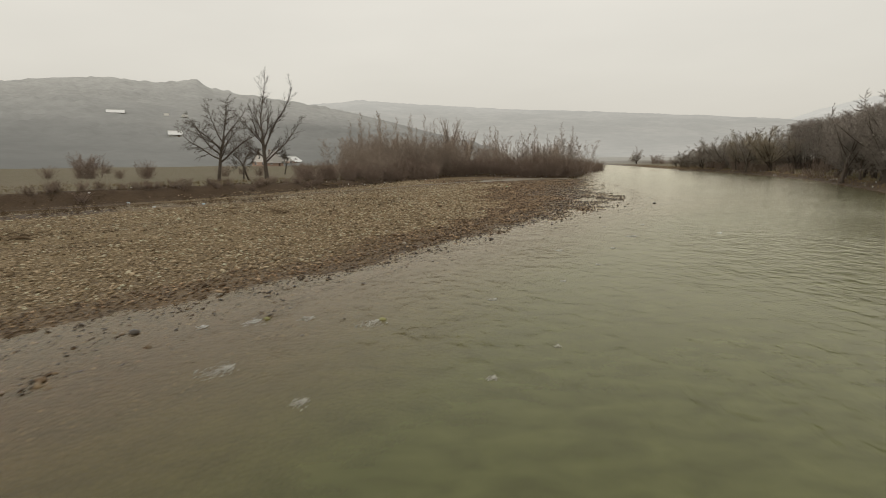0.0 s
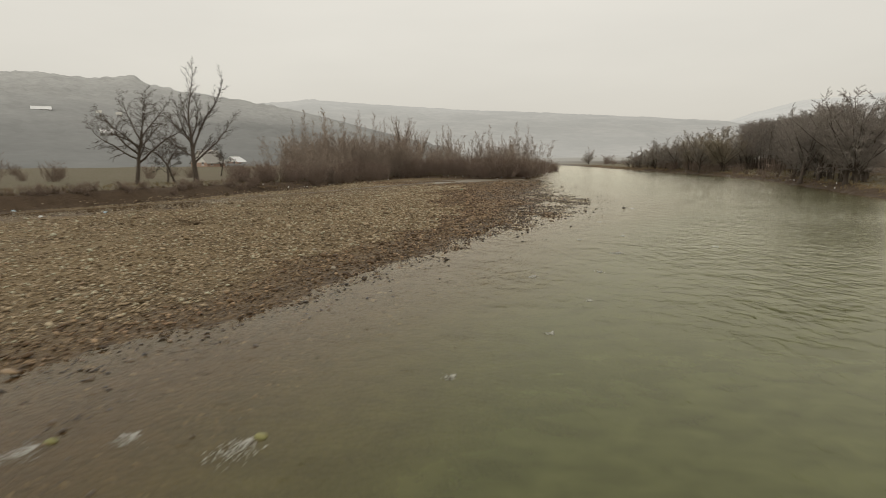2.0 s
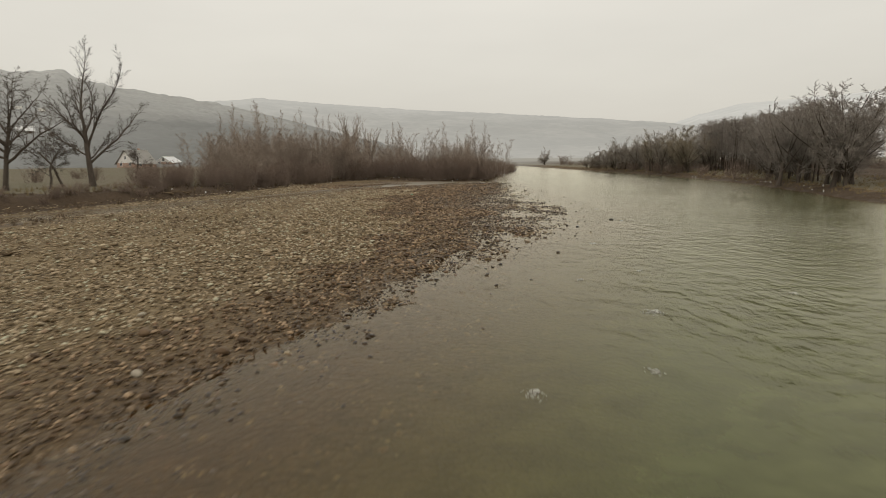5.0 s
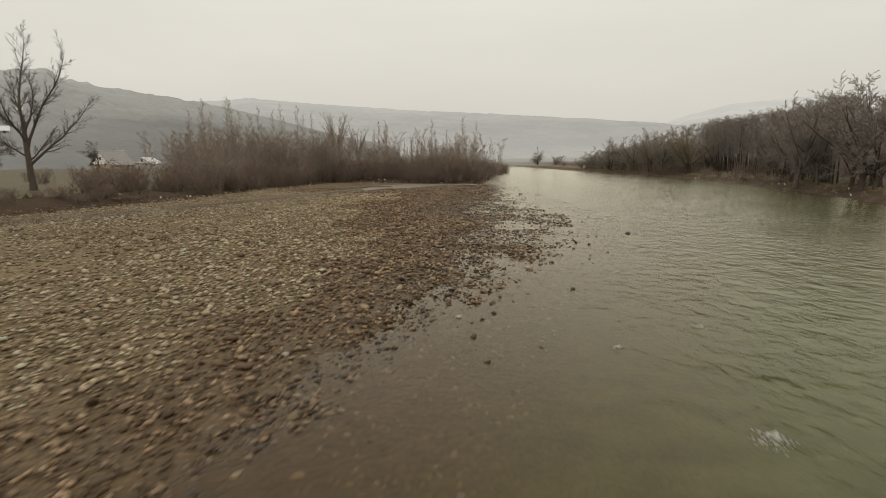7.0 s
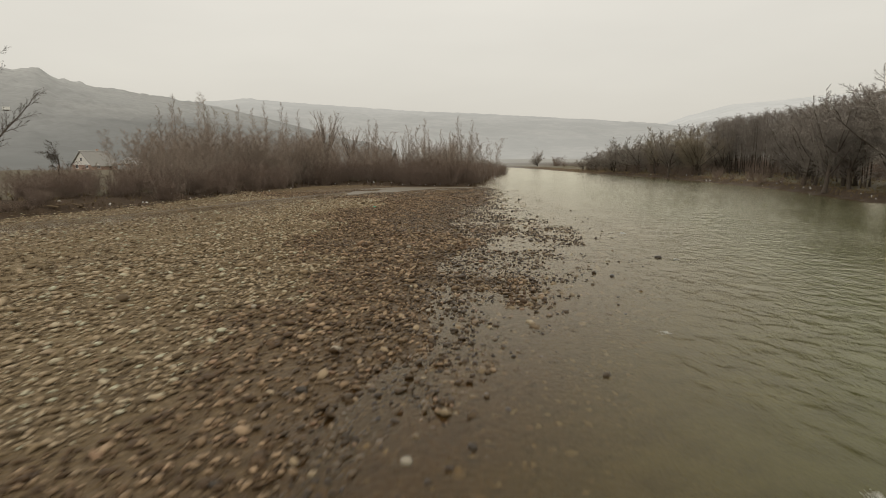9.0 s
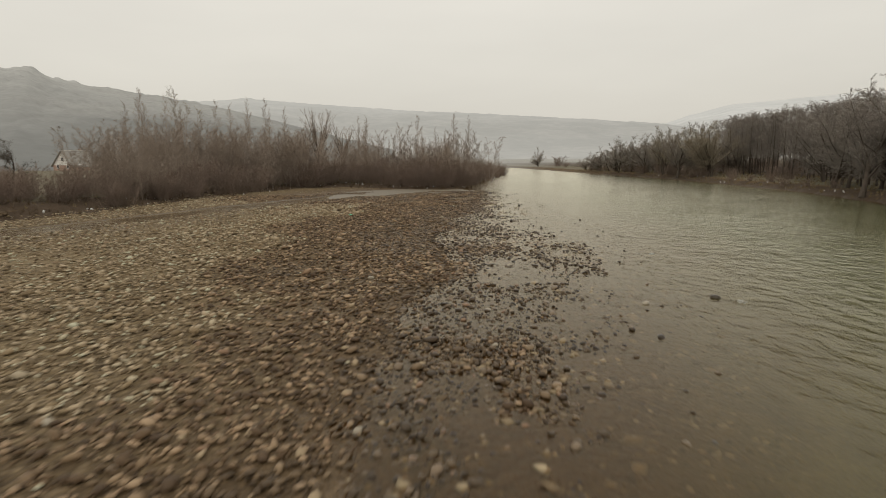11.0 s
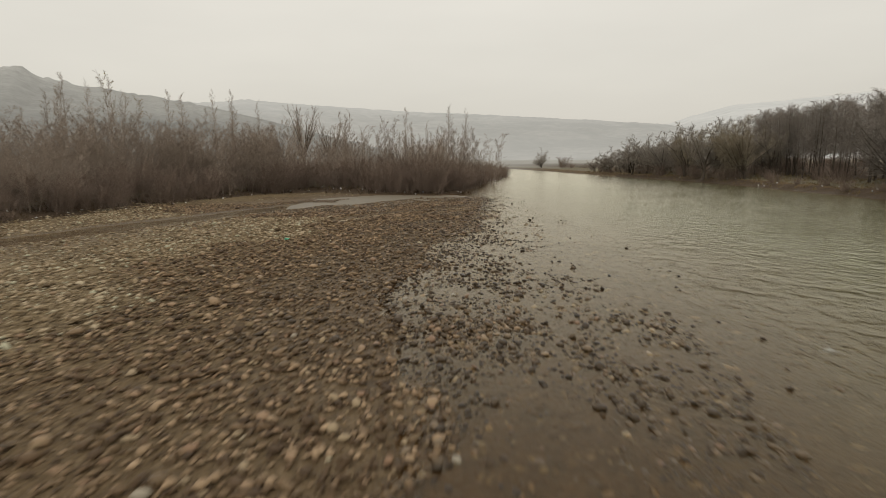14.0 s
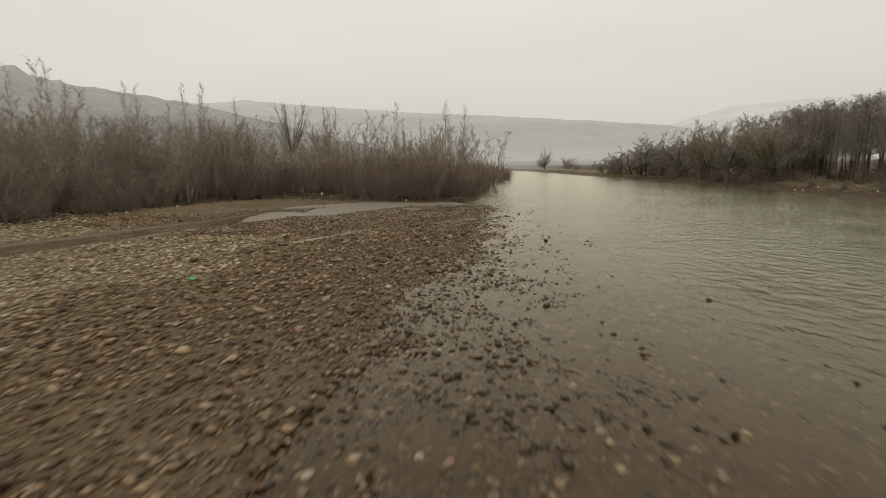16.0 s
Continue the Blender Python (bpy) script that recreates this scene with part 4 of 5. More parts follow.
def sizes(n, mean, rs, top):
    return np.minimum(mean * np.exp(rs.normal(0, 0.38, n)), top)


rs = np.random.RandomState(3)


def add_field(name, label, shape, xyz, mean, mat, sink, top=0.24):
    x, y, z = xyz
    r = sizes(len(x), mean, rs, top) * np.interp(y, [14, 28, 44], [0.66, 0.78, 1.0])
    V, F = cobble_field(shape, x, y, z + r * sink, r, rs)
    ob = tagged(new(name, mesh(name, V, F, mat, True)), label, "cobbles", kind="stuff")
    return ob


# band along the water, where the drone passes close: dry, damp and wet stones, by how damp the bar is
def band(low, high):
    def density(x, y, z, dl, db, dr, dc):
        w = dampness(x, y, dl) + 0.12 * wobble(x, y, 0.7)
        return np.where((dl > -3.5) & (z > -0.03) & (dl < 14) & (w >= low) & (w < high), 0.88 - 0.04 * np.clip(dl, 0, 14), 0) * (dc > 2.2)
    return density


add_field("dry_cobbles", "tan and grey river cobbles of the dry bar", ico(), scatter(350000, (-22, 26, 9, 104), band(-1, 0.42), rs), 0.056, M_DRY, 0.48)
add_field("damp_cobbles", "brown damp cobbles of the low bar", ico(), scatter(290000, (-22, 26, 9, 104), band(0.42, 0.95), rs), 0.056, M_DAMP, 0.48)
add_field("wet_cobbles", "dark wet cobbles along the water's edge", ico(), scatter(290000, (-22, 28, 9, 108), band(0.95, 9), rs), 0.052, M_WET, 0.45)


def shoals(x, y, z, dl, db, dr, dc):
    """Stones of the shallows, in clumps that thin out from the edge."""
    out = x - np.interp(y, SHALLOW_Y, SHALLOW_X)
    clump = wobble(x, y, 0.8) * 0.9 + wobble(x + 40, y, 2.6) * 0.8 + np.interp(y, [26, 32, 40, 46, 58, 64, 72], [0, 0.22, 0.4, 0.42, 0.34, 0.0, -0.1])
    shelf = np.clip(-dl / np.maximum(-dl - out, 1.0), 0, 1)
    edge = np.clip(1 + dl / 1.8, 0, 1) * 0.8 + 0.55 * (1 - shelf) ** 1.3
    rim = 0.34 * np.exp(-((out + 1.3) / 0.9) ** 2) * np.interp(y, [40, 45, 62, 66], [0, 1, 1, 0])
    rim = rim + np.interp(y, [44, 47, 55, 58], [0, 0.35, 0.35, 0]) * np.clip(-0.3 - out, 0, 1) * np.clip(wobble(x + 9, y, 1.1) + 0.6, 0, 1)
    edge = edge + rim * np.clip(wobble(x, y + 70, 1.9) + 0.5, 0, 1)
    lone = np.where(out < 3, 0.012, 0) + np.where(out < -0.5, 0.03, 0) * (y > 28)
    return np.where((dl <= 0.2) & (z < 0.012) & (dl > -20) & (y < 110) & ((x > 22) | (y < 96)), np.where(out < 0.6, np.clip(clump * 0.75 - 0.12 + edge, 0, 0.62), 0) + lone, 0)


sx, sy, sz = scatter(420000, (-14, 32, 8, 112), shoals, rs)
add_field("shallow_cobbles", "wet dark stones breaking the surface of the shallows", ico(), (sx, sy, np.maximum(sz, -0.026)), 0.048, M_SHOAL, 0.45, 0.13)
sx, sy, sz = scatter(260000, (-14, 32, 8, 112), lambda x, y, z, dl, db, dr, dc: np.where((dl < 0) & (z < -0.004) & (z > -0.3) & (y < 112), 0.3, 0), rs)
add_field("sunken_cobbles", "brown silted stones on the shallow river bed", octa(), (sx, sy, sz), 0.075, M_SILT, 0.1)
add_field("far_cobbles", "pale cobbles of the wide gravel bar", octa(),
          scatter(300000, (-55, 28, 10, 126), lambda x, y, z, dl, db, dr, dc: np.where((dl > 0.5) & (db < 0.5) & (z > 0.03), np.where(dl > 12, 0.6, 0.03) + 0.10 * (dc < 6), 0) * (dc > 1.8) * np.where((y < 58) & (db > -11), 0.25, 1), rs), 0.066, M_DRY, 0.3)


# ---- houses ----
def box(bm, x0, x1, y0, y1, z0, z1):
    v = [bm.verts.new(p) for p in ((x0, y0, z0), (x1, y0, z0), (x1, y1, z0), (x0, y1, z0), (x0, y0, z1), (x1, y0, z1), (x1, y1, z1), (x0, y1, z1))]
    for f in ((0, 3, 2, 1), (4, 5, 6, 7), (0, 1, 5, 4), (1, 2, 6, 5), (2, 3, 7, 6), (3, 0, 4, 7)):
        bm.faces.new([v[i] for i in f])


def prism(bm, x0, x1, w, z0, z1, t=0.0):
    """A gable-shaped block between x0 and x1, from z0 at half width w to a ridge at z1."""
    v = [bm.verts.new(p) for x in (x0, x1) for p in ((x, -w, z0), (x, w, z0), (x, 0, z1))]
    for f in ((0, 2, 1), (3, 4, 5), (0, 1, 4, 3), (1, 2, 5, 4), (2, 0, 3, 5)):
        bm.faces.new([v[i] for i in f])


def roof_slab(side, L, w, z0, z1, over, thick):
    bm = bmesh.new()
    k = (z1 - z0) / w
    a_, b_ = (0.0, z1), (w + over, z0 - over * k)
    v = [bm.verts.new((x, side * y, z + t)) for x in (-L / 2 - over, L / 2 + over) for t in (0, thick) for y, z in (a_, b_)]
    for f in ((0, 1, 3, 2), (4, 6, 7, 5), (0, 4, 5, 1), (2, 3, 7, 6), (1, 5, 7, 3), (0, 2, 6, 4)):
        bm.faces.new([v[i] for i in f])
    bmesh.ops.recalc_face_normals(bm, faces=bm.faces)
    return bm


def window(parent, at, turn, w, h):
    """A window on a wall: frame, with pane and sill."""
    m = pose(*at, 0, 0, turn)
    bm = bmesh.new()
    for x0, x1, z0, z1 in ((-w / 2, w / 2, h - 0.09, h), (-w / 2, w / 2, 0, 0.09), (-w / 2, -w / 2 + 0.09, 0.09, h - 0.09), (w / 2 - 0.09, w / 2, 0.09, h - 0.09), (-0.04, 0.04, 0.09, h - 0.09)):
        box(bm, x0, x1, -0.05, 0.03, z0, z1)
    fr = part("window_frame", (bm, M_FRAME), parent, "white window frame")
    fr.matrix_local = m
    bm = bmesh.new()
    box(bm, -w / 2 + 0.05, w / 2 - 0.05, -0.012, 0.012, 0.05, h - 0.05)
    part("pane", (bm, M_PANE), fr, "dark window pane")
    bm = bmesh.new()
    box(bm, -w / 2 - 0.1, w / 2 + 0.1, -0.16, 0.02, -0.07, -0.005)
    part("sill", (bm, M_FRAME), fr)
    return fr


def house(label, x, y, z, turn, L, W, eave, ridge, walls, gable, roof, rows=1, door=True, chimney=True, group=""):
    """A gabled house with its ridge along local x. eave and ridge are heights over its ground."""
    top = thing("house", (x, y, z), turn, label, "house", group)
    w = W / 2
    bm = bmesh.new()
    box(bm, -L / 2, L / 2, -w, w, -1.0, eave)
    part("wall", (bm, walls), top)
    for sx in (-1, 1):
        bm = bmesh.new()
        prism(bm, sx * L / 2 - sx * 0.25, sx * L / 2, w - 0.05, eave + 0.003, ridge - 0.08)
        bmesh.ops.recalc_face_normals(bm, faces=bm.faces)
        part("gable", (bm, gable), top, "white boarded gable")
        window(top, (sx * (L / 2 + 0.05), 0, eave + 0.35 * (ridge - eave) - 0.3), 90 * sx, 0.9, 1.1)
    for side in (-1, 1):
        part("roof", (roof_slab(side, L, w, eave, ridge, 0.45, 0.16), roof), top)
    bm = bmesh.new()
    box(bm, -L / 2 - 0.5, L / 2 + 0.5, -0.16, 0.16, ridge + 0.1, ridge + 0.24)
    part("ridge_cap", (bm, M_FRAME), top, "pale ridge capping")
    for r in range(rows):
        z0 = 0.9 + r * 2.75
        n = max(2, int(L / 3.0))
        for k in range(n):
            if door and r == 0 and k == n // 2:
                continue
            window(top, (-L / 2 + (k + 0.5) * L / n, -w - 0.05, z0), 0, 1.0, 1.2)
        n = max(2, int(W / 3.0))
        for sx in (-1, 1):
            for k in range(n):
                window(top, (sx * (L / 2 + 0.05), -w + (k + 0.5) * W / n, z0), 90 * sx, 1.0, 1.2)
    if door:
        n = max(2, int(L / 3.0))
        x0 = -L / 2 + (n // 2 + 0.5) * L / n
        bm = bmesh.new()
        box(bm, x0 - 0.48, x0 + 0.48, -w - 0.07, -w + 0.02, 0.0, 2.05)
        d = part("door", (bm, M_DOOR), top, "dark wooden door")
        bm = bmesh.new()
        box(bm, x0 + 0.34, x0 + 0.40, -w - 0.13, -w - 0.075, 0.98, 1.1)
        part("handle", (bm, M_FRAME), d)
    if chimney:
        bm = bmesh.new()
        box(bm, L * 0.18, L * 0.18 + 0.55, 0.4, 0.95, eave + 0.5, ridge + 0.75)
        part("chimney", (bm, M_BRICK), top, "brick chimney")
    return top


M_FRAME = plain_material("white_paint", (0.72, 0.70, 0.66), 0.6, 0.08)
M_PANE = plain_material("dark_glass", (0.04, 0.042, 0.045), 0.15, 0.1)
M_DOOR = plain_material("dark_door", (0.10, 0.06, 0.04), 0.6, 0.2)
M_PLASTER = plain_material("grey_white_plaster", (0.56, 0.545, 0.50), 0.9, 0.12, 0.6)
M_GREYWALL = plain_material("grey_wall", (0.34, 0.335, 0.31), 0.9, 0.15, 0.6)
M_BRICK = plain_material("orange_brick", (0.42, 0.295, 0.23), 0.9, 0.18, 1.5)
M_SLATE = plain_material("grey_sheet_roof", (0.30, 0.285, 0.26), 0.7, 0.12, 0.8)
M_TIN = plain_material("pale_tin_roof", (0.68, 0.68, 0.67), 0.45, 0.1, 0.7)


def hill_one(x, y):
    """Height of the nearer hill at a place."""
    r, b = math.hypot(x, y - 20), math.degrees(math.atan2(x, y - 20))
    s_ = (r - 210) / 440
    crest = 650 * math.tan(radians(np.interp(b, HILL_AZ, HILL_EL))) + 4.2
    return 1.0 + (crest - 1.0) * max(0, s_) ** 1.08


G = "houses of the village"
house("brick house with white gable and grey sheet roof", -67.0, 215, ground_z(-67.0, 215) - 0.3, 62, 8.6, 7.6, 1.9, 5.9, M_BRICK, M_FRAME, M_SLATE, group=G)
house("low brick house with pale roof beside the thicket", -64, 238, ground_z(-64, 238) - 0.3, -100, 7.5, 6.0, 1.9, 3.8, M_BRICK, M_FRAME, M_TIN, chimney=False, group=G)
house("tall unfinished house of grey-white plaster with rows of windows", -116, 273, ground_z(-116, 273) - 0.5, -62, 9.5, 9.0, 5.4, 7.6, M_PLASTER, M_PLASTER, M_SLATE, rows=2, group=G)
for x, y, turn, L, lab in [(-200.4, 348.5, 30, 9.0, "farmhouse with pale tin roof high on the slope"), (-137.6, 291.1, 28, 6.0, "cottage with pale tin roof low on the slope"),
                           (-178.2, 367, 24, 2.2, "small pale farm shed on the misty slope"), (-163.6, 360.6, 22, 2.4, "small pale farm shed on the misty slope")]:
    house(lab, x, y, max(hill_one(x, y), ground_z(x, y)) - 1.4, turn, L, L * 0.6, 2.0, 3.6 if L > 3 else 2.9, M_GREYWALL, M_GREYWALL, M_TIN if L > 3 else M_PLASTER, chimney=False, group=G)


# ---- driftwood, whitewater, boulders, litter, dry grass ----
M_DRIFT = bark_material("drift_wood", (0.10, 0.07, 0.042), (0.26, 0.195, 0.125))
M_FOAM = plain_material("river_foam", (0.47, 0.455, 0.405), 0.5, 0.1, 8)


def drift_pile(x, y, seed, span, count):
    """A tangle of grey-brown flood wood on the cobbles."""
    rng_ = random.Random(seed)
    top = thing("driftwood", (x, y, ground_z(x, y)), 0, "tangle of brown flood wood lying on the cobbles", "driftwood", "driftwood on the bar")
    for k in range(count):
        V, F = [], []
        a_ = rng_.uniform(0, 6.28)
        l_ = span * rng_.uniform(0.35, 1.0)
        start = Vector((rng_.gauss(0, span * 0.2), rng_.gauss(0, span * 0.12), 0.04 + 0.22 * rng_.random() * (k > 2)))
        r = rng_.uniform(0.012, 0.03) if k > 2 else rng_.uniform(0.06, 0.11)
        pts, rad, d = grow(rng_, start, Vector((math.cos(a_), 0.5 * math.sin(a_), 0.12 if k > 2 else 0.02)), l_, r, r * 0.3, 4, 0.18, 0.0)
        tube(V, F, pts, rad, 5)
        part("log" if k <= 2 else "branch", mesh("branch", np.array([tuple(v) for v in V]), np.array(F), M_DRIFT, True), top)
    return top


drift_pile(-12.5, 41.3, 1, 1.7, 26)
drift_pile(-21.9, 28.4, 2, 2.0, 24)
drift_pile(-17.0, 45.5, 3, 1.0, 12)
drift_pile(-10.2, 47.0, 4, 0.8, 10)
drift_pile(-16.2, 78.3, 5, 1.3, 16)
drift_pile(-15.2, 79.8, 6, 1.0, 12)


def foam_patch(x, y, seed, size, turn):
    """White water breaking over a sunken stone: a cap of froth with fine trailing streaks."""
    r_ = np.random.RandomState(seed)
    v, f = octa()
    c, s_ = math.cos(radians(turn)), math.sin(radians(turn))
    # froth at the head
    n = int(380 * size ** 1.4)
    u = np.abs(r_.normal(0, 0.33, n)) * size
    a_ = r_.normal(0, 0.55, n)
    px, py = -u * np.cos(a_), u * np.sin(a_) * (1 + 0.6 * wobble(u * 9, a_ * 3, 1.0))
    P, F = cobble_field((v, f), px, py, 0.01 + 0.05 * size * np.exp(-u * 7 / size), 0.013 * np.exp(r_.normal(0, 0.45, n)), r_)
    # broken streaks that drift away from it
    n = int(210 * size)
    u = r_.beta(1.1, 2.0, n)
    lane = np.round(r_.normal(0, 2.0, n)) * 0.09 * size + r_.normal(0, 0.02, n)
    long, wide = (0.012 + 0.035 * u) * np.exp(r_.normal(0, 0.4, n)), 0.006 * np.exp(r_.normal(0, 0.4, n))
    Q = v[None] * np.stack([long, wide, wide * 0.7], 1)[:, None, :]
    Q = Q + np.stack([-u * 1.0 * size - 0.5 * np.abs(lane), lane * (0.8 + 0.4 * u) + 0.03 * wobble(u * 14, lane * 20, 1.0), np.full(n, 0.007)], 1)[:, None, :]
    P = np.concatenate([P, Q.reshape(-1, 3)])
    F = np.concatenate([F, (f[None] + (len(P) - 6 * n + np.arange(n) * 6)[:, None, None]).reshape(-1, 3)])
    V = np.stack([P[:, 0] * c - P[:, 1] * s_ + x, P[:, 0] * s_ + P[:, 1] * c + y, P[:, 2]], 1)
    return tagged(new("whitewater", mesh("whitewater", V, F, M_FOAM, True)), "white froth where the river breaks over a sunken stone", "whitewater", "whitewater of the riffle", "stuff")


for k, (x, y, s_) in enumerate([(-1.7, 14.0, 1.0), (-4.3, 10.8, 1.0), (-3.5, 14.4, 0.6), (-4.8, 14.1, 0.75), (-6.0, 13.6, 0.4), (1.6, 16.2, 0.4), (5.4, 25.0, 0.55), (10.3, 29.4, 0.8), (9.9, 33.5, 0.4),
                                (6.2, 21.5, 0.3), (8.0, 25.5, 0.35), (1.0, 10.2, 0.35), (2.6, 12.0, 0.25), (12.6, 34.5, 0.4), (19.8, 49.9, 0.5), (21.8, 58.0, 0.5), (13.8, 41.0, 0.35), (4.2, 18.6, 0.3), (-2.4, 9.2, 0.5), (15.5, 30.5, 0.4)]):
    foam_patch(x, y, 200 + k, s_ * 0.75, 48 + 20 * wobble(x, y, 3.0))


def boulder(x, y, z, r, seed, mat, label):
    bm = bmesh.new()
    bmesh.ops.create_icosphere(bm, subdivisions=2, radius=r)
    rn = random.Random(seed)
    o = Vector((rn.uniform(0, 50), rn.uniform(0, 50), 0))
    for v in bm.verts:
        v.co *= 1 + 0.28 * noise.noise(v.co * 1.4 / r + o)
        v.co.z *= 0.58
        v.co.y *= 0.75
    for f in bm.faces:
        f.smooth = True
    me = bpy.data.meshes.new("boulder")
    bm.to_mesh(me)
    bm.free()
    me.materials.append(mat)
    ob = new("boulder", me)
    ob.matrix_world = pose(x, y, z, 0, 0, rn.uniform(0, 360))
    return tagged(ob, label, "boulder", "boulders at the water's edge")


M_PALE = plain_material("pale_boulder", (0.34, 0.30, 0.23), 0.7, 0.25, 9)
M_DARKROCK = plain_material("dark_wet_boulder", (0.055, 0.045, 0.034), 0.35, 0.3, 9)
for k, (x, y, r, pale) in enumerate([(6.9, 36.4, 0.17, 1), (13.1, 55.2, 0.16, 1), (16.9, 50.2, 0.22, 1), (19.3, 50.4, 0.26, 0), (-7.6, 13.1, 0.26, 0), (7.9, 36.6, 0.15, 0), (5.9, 41.2, 0.2, 1), (8.4, 44.0, 0.17, 1), (2.7, 34.2, 0.16, 1),
                                     (15.6, 47.3, 0.2, 0), (11.6, 47.5, 0.15, 1), (12.2, 50.4, 0.18, 1), (13.4, 64.2, 0.17, 1), (10.5, 61.0, 0.16, 1), (14.9, 64.4, 0.15, 1), (15.9, 68.6, 0.16, 1), (4.4, 36.2, 0.15, 0), (5.3, 39.0, 0.2, 0),
                                     (-1.9, 26.9, 0.22, 1), (-1.2, 24.4, 0.13, 0), (17.6, 61.5, 0.15, 0), (20.8, 66.0, 0.14, 0), (9.2, 55.0, 0.2, 1), (3.6, 45.0, 0.2, 1), (-3.2, 31.0, 0.19, 1), (6.8, 70.0, 0.2, 1), (9.0, 84.0, 0.24, 1)]):
    r *= 0.58
    z = max(ground_z(x, y) + r * 0.28, r * 0.05)
    boulder(x, y, z, r, k, M_PALE if pale else M_DARKROCK, "pale rounded boulder among the cobbles" if pale else "dark wet boulder in the shallows")


M_ALGAE = plain_material("yellow_green_algae", (0.22, 0.21, 0.085), 0.5, 0.3, 8)
for k, (x, y, r) in enumerate([(-1.6, 14.1, 0.105), (-4.7, 14.25, 0.095)]):
    boulder(x, y, r * 0.02, r, 70 + k, M_ALGAE, "yellow-green algae-covered stone under breaking water")


LITTER = [plain_material("white_plastic", (0.74, 0.74, 0.72), 0.45, 0.1, 6), plain_material("pale_blue_plastic", (0.45, 0.56, 0.62), 0.45, 0.1, 6), plain_material("green_plastic", (0.10, 0.42, 0.26), 0.4, 0.15, 6)]


def litter(x, y, z, r, seed, kind_, tall=0.7):
    """A crumpled plastic bag or scrap washed up by the flood."""
    bm = bmesh.new()
    bmesh.ops.create_icosphere(bm, subdivisions=2, radius=r)
    rn = random.Random(seed)
    o = Vector((rn.uniform(0, 50), rn.uniform(0, 50), 0))
    for v in bm.verts:
        v.co *= 0.75 + 0.6 * noise.noise(v.co * 2.2 / r + o)
        v.co.z *= tall
        v.co.y *= 0.6
    me = bpy.data.meshes.new("plastic_bag")
    bm.to_mesh(me)
    bm.free()
    me.materials.append(LITTER[kind_])
    ob = new("plastic_bag", me)
    ob.matrix_world = pose(x, y, z + r * tall * 0.5, rn.uniform(-15, 15), rn.uniform(-15, 15), rn.uniform(0, 360))
    lab = ("crumpled white plastic bag washed up by the flood", "crumpled pale blue plastic scrap washed up by the flood", "green plastic scrap lying on the cobbles")[kind_]
    return tagged(ob, lab, "plastic bag", "flood litter")


litter(8.9, 76.8, ground_z(8.9, 76.8), 0.2, 1, 2, 0.4)
rl = random.Random(12)
for k in range(58):
    t = rl.random()
    x, y = bank_point(t, rl.uniform(-2.2, 0.6))
    litter(x, y, ground_z(x, y), rl.uniform(0.08, 0.17), 300 + k, int(rl.random() < 0.06), rl.choice((0.5, 0.7, 1.3)))
for k in range(16):
    x, y = 26 + 26 * k / 16, 125 + 62 * k / 16 + rl.uniform(-0.5, 3)
    litter(x, y, ground_z(x, y), rl.uniform(0.14, 0.3), 400 + k, 0, rl.choice((0.7, 1.3, 1.8)))
for k in range(30):
    y = 62 + 90 * rl.random()
    x = right_x(y, rl.uniform(0.5, 2.5))
    litter(x, y, ground_z(x, y), rl.uniform(0.06, 0.13), 500 + k, int(rl.random() < 0.06), rl.choice((0.5, 0.8, 1.6)))
for k in range(14):
    x, y = rl.uniform(-34, -20), rl.uniform(46, 60)
    if ground_z(x, y) > 0.05:
        litter(x, y, ground_z(x, y), rl.uniform(0.12, 0.24), 600 + k, int(rl.random() < 0.2), 0.5)


def tufts(name, label, places, height, mat, seed):
    """Tufts of dry blades, joined."""
    r_ = np.random.RandomState(seed)
    x, y, z = places
    n, b = len(x), 9
    ang, out = r_.uniform(0, 2 * np.pi, (n, b)), r_.uniform(0.05, 0.5, (n, b))
    h = height * r_.uniform(0.5, 1.2, (n, b)) * r_.uniform(0.5, 1.2, (n, 1))
    base = np.stack([np.repeat(x[:, None], b, 1) + r_.normal(0, 0.07, (n, b)), np.repeat(y[:, None], b, 1) + r_.normal(0, 0.07, (n, b)), np.repeat(z[:, None], b, 1) - 0.03], -1)
    tip = base + np.stack([np.cos(ang) * out * h, np.sin(ang) * out * h, h], -1)
    V = np.concatenate([base[..., None, :] + r_.normal(0, 1, (n, b, 3, 3)) * np.array([0.016, 0.016, 0.0]), tip[..., None, :]], 2).reshape(-1, 3)
    i = np.arange(n * b) * 4
    F = np.concatenate([np.stack([i, i + 1, i + 3], 1), np.stack([i + 1, i + 2, i + 3], 1), np.stack([i + 2, i, i + 3], 1)])
    tagged(new(name, mesh(name, V, F, mat)), label, "grass", kind="stuff")


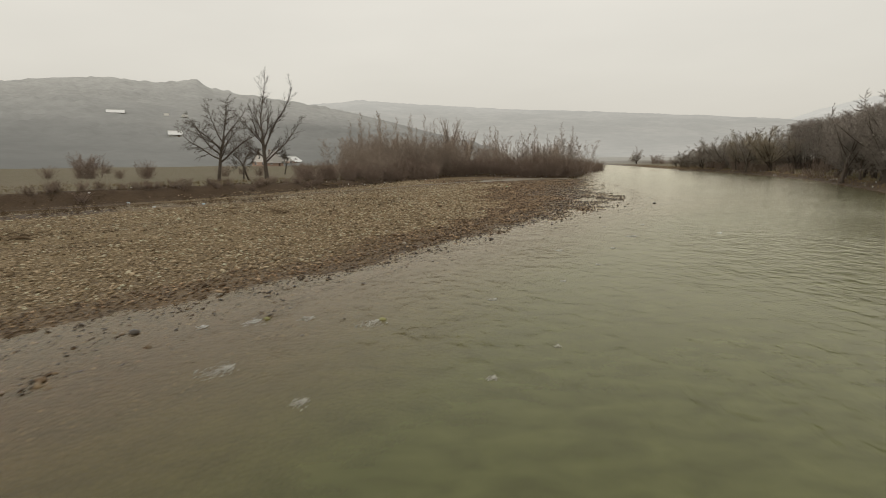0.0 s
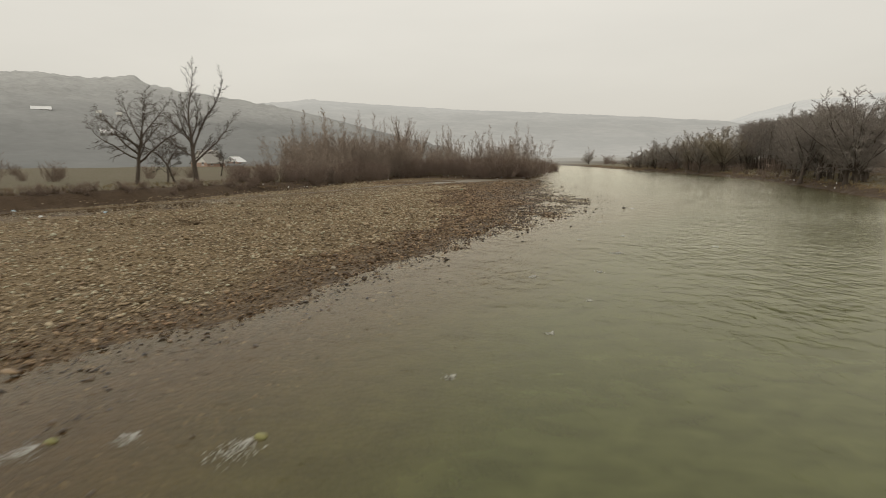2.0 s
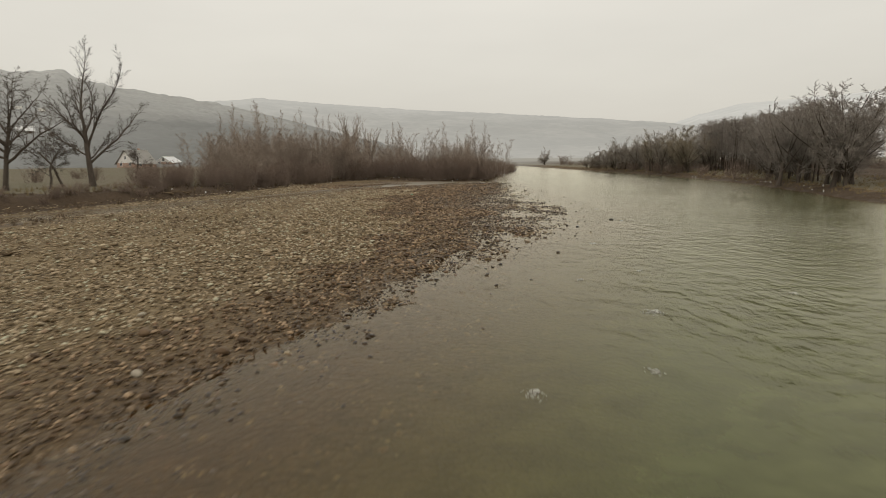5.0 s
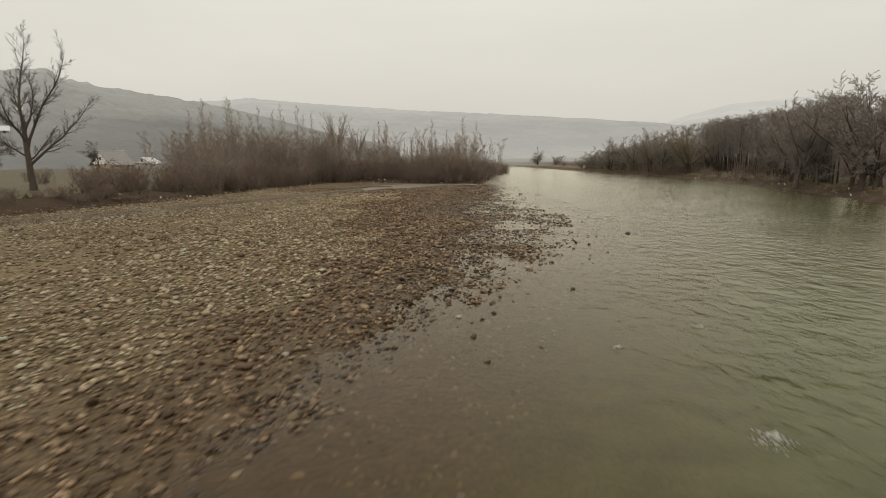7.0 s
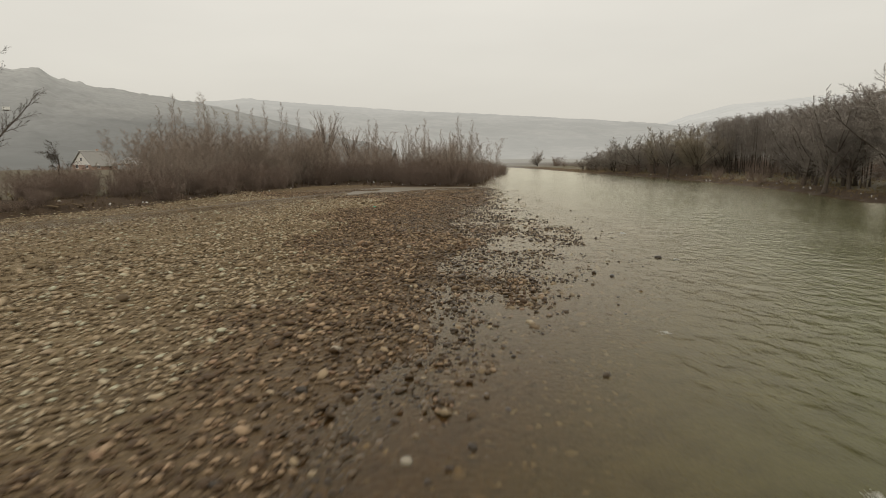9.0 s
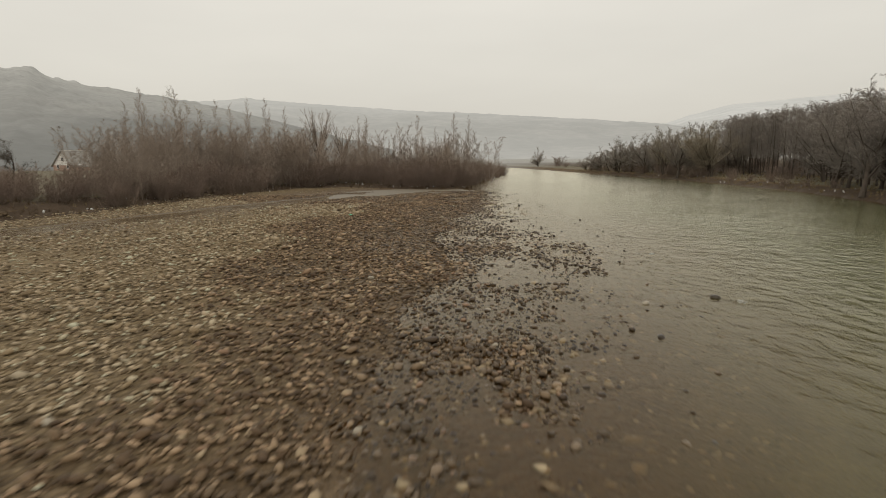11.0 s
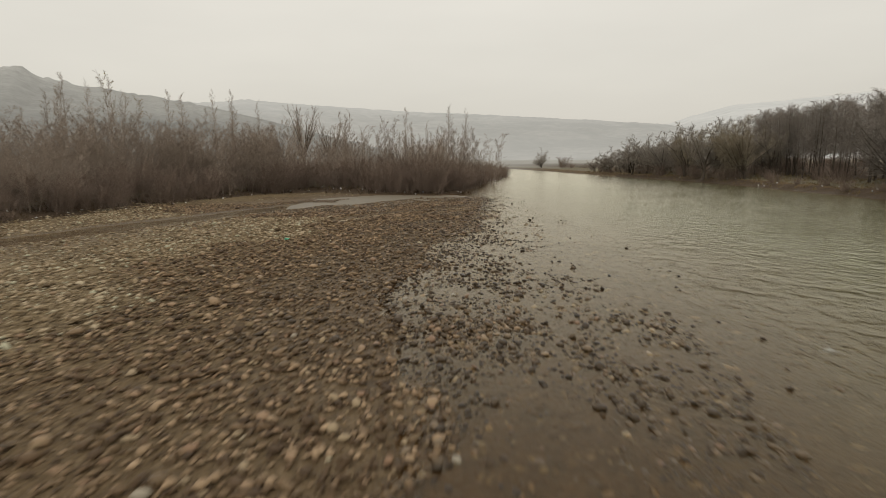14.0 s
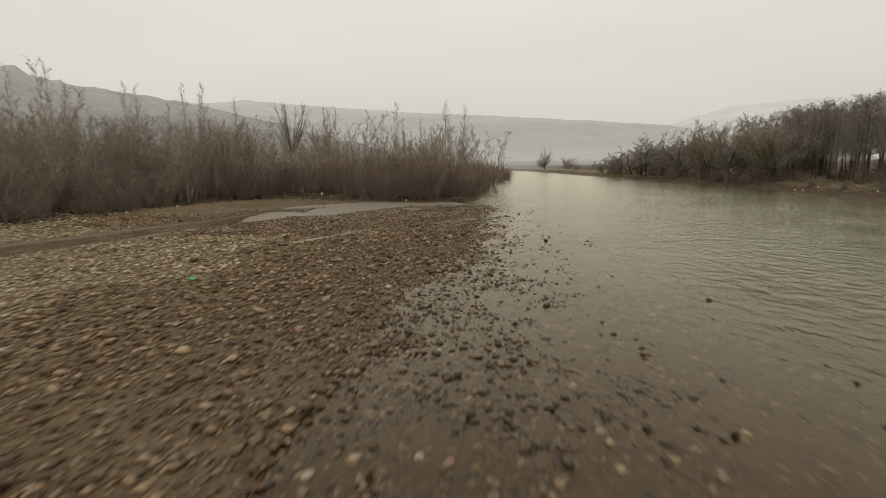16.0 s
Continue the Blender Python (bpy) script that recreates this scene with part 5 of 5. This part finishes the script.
M_STRAW = plain_material("dry_straw", (0.22, 0.17, 0.09), 0.9, 0.35, 1.2)
M_WEED = plain_material("brown_weed", (0.10, 0.07, 0.042), 0.9, 0.35, 1.2)
tufts("dry_grass", "dry straw-coloured grass along the bank", scatter(26000, (-60, 60, 30, 200), lambda x, y, z, dl, db, dr, dc: np.where((db > 1.5) & (db < 14), 0.55, 0), rs), 0.4, M_STRAW, 1)
tufts("bank_grass", "rough winter grass on the far bank", scatter(14000, (45, 100, 45, 200), lambda x, y, z, dl, db, dr, dc: np.where((dr > 0.6) & (dr < 14), 0.7, 0), rs), 0.4, M_STRAW, 2)
tufts("bank_weeds", "brown dead weeds on the eroded bank", scatter(26000, (-60, 60, 30, 190), lambda x, y, z, dl, db, dr, dc: np.where((db > np.where(y < 60, -10, -1.5)) & (db < 4.5) & (dc > 1.5), 0.5 + 0.5 * wobble(x, y, 3.0), 0), rs), 0.5, M_WEED, 3)
tufts("bar_weeds", "sparse dead weeds on the cobble bar", scatter(9000, (-50, -4, 25, 70), lambda x, y, z, dl, db, dr, dc: np.where((dl > 12) & (db < 0), np.clip(wobble(x, y, 6.0) - 0.45, 0, 1), 0), rs), 0.22, M_WEED, 4)


# the cobbles nearest to the drone's way, each one its own
ground = bpy.data.objects["ground"]
SHAPES = []
for mat in (M_DAMP, M_WET, M_DRY):
    for k in range(4):
        V, F = cobble_field(ico(), np.zeros(1), np.zeros(1), np.zeros(1), np.ones(1), rs)
        SHAPES.append(mesh("cobble", V, F, mat, True))
cx, cy, cz = scatter(1500, (5, 15, 36, 62), lambda x, y, z, dl, db, dr, dc: np.where((dl > -0.4) & (dl < 4), 0.8, 0), rs)
for k in range(min(300, len(cx))):
    r = float(np.clip(0.085 * math.exp(rs.normal(0, 0.3)), 0.05, 0.16))
    ob = part("cobble", SHAPES[rs.randint(0, len(SHAPES))], ground)
    ob.matrix_local = pose(float(cx[k]), float(cy[k]), float(cz[k]) + r * 0.4, 0, 0, float(rs.uniform(0, 360))) @ Matrix.Diagonal((r, r, r, 1))
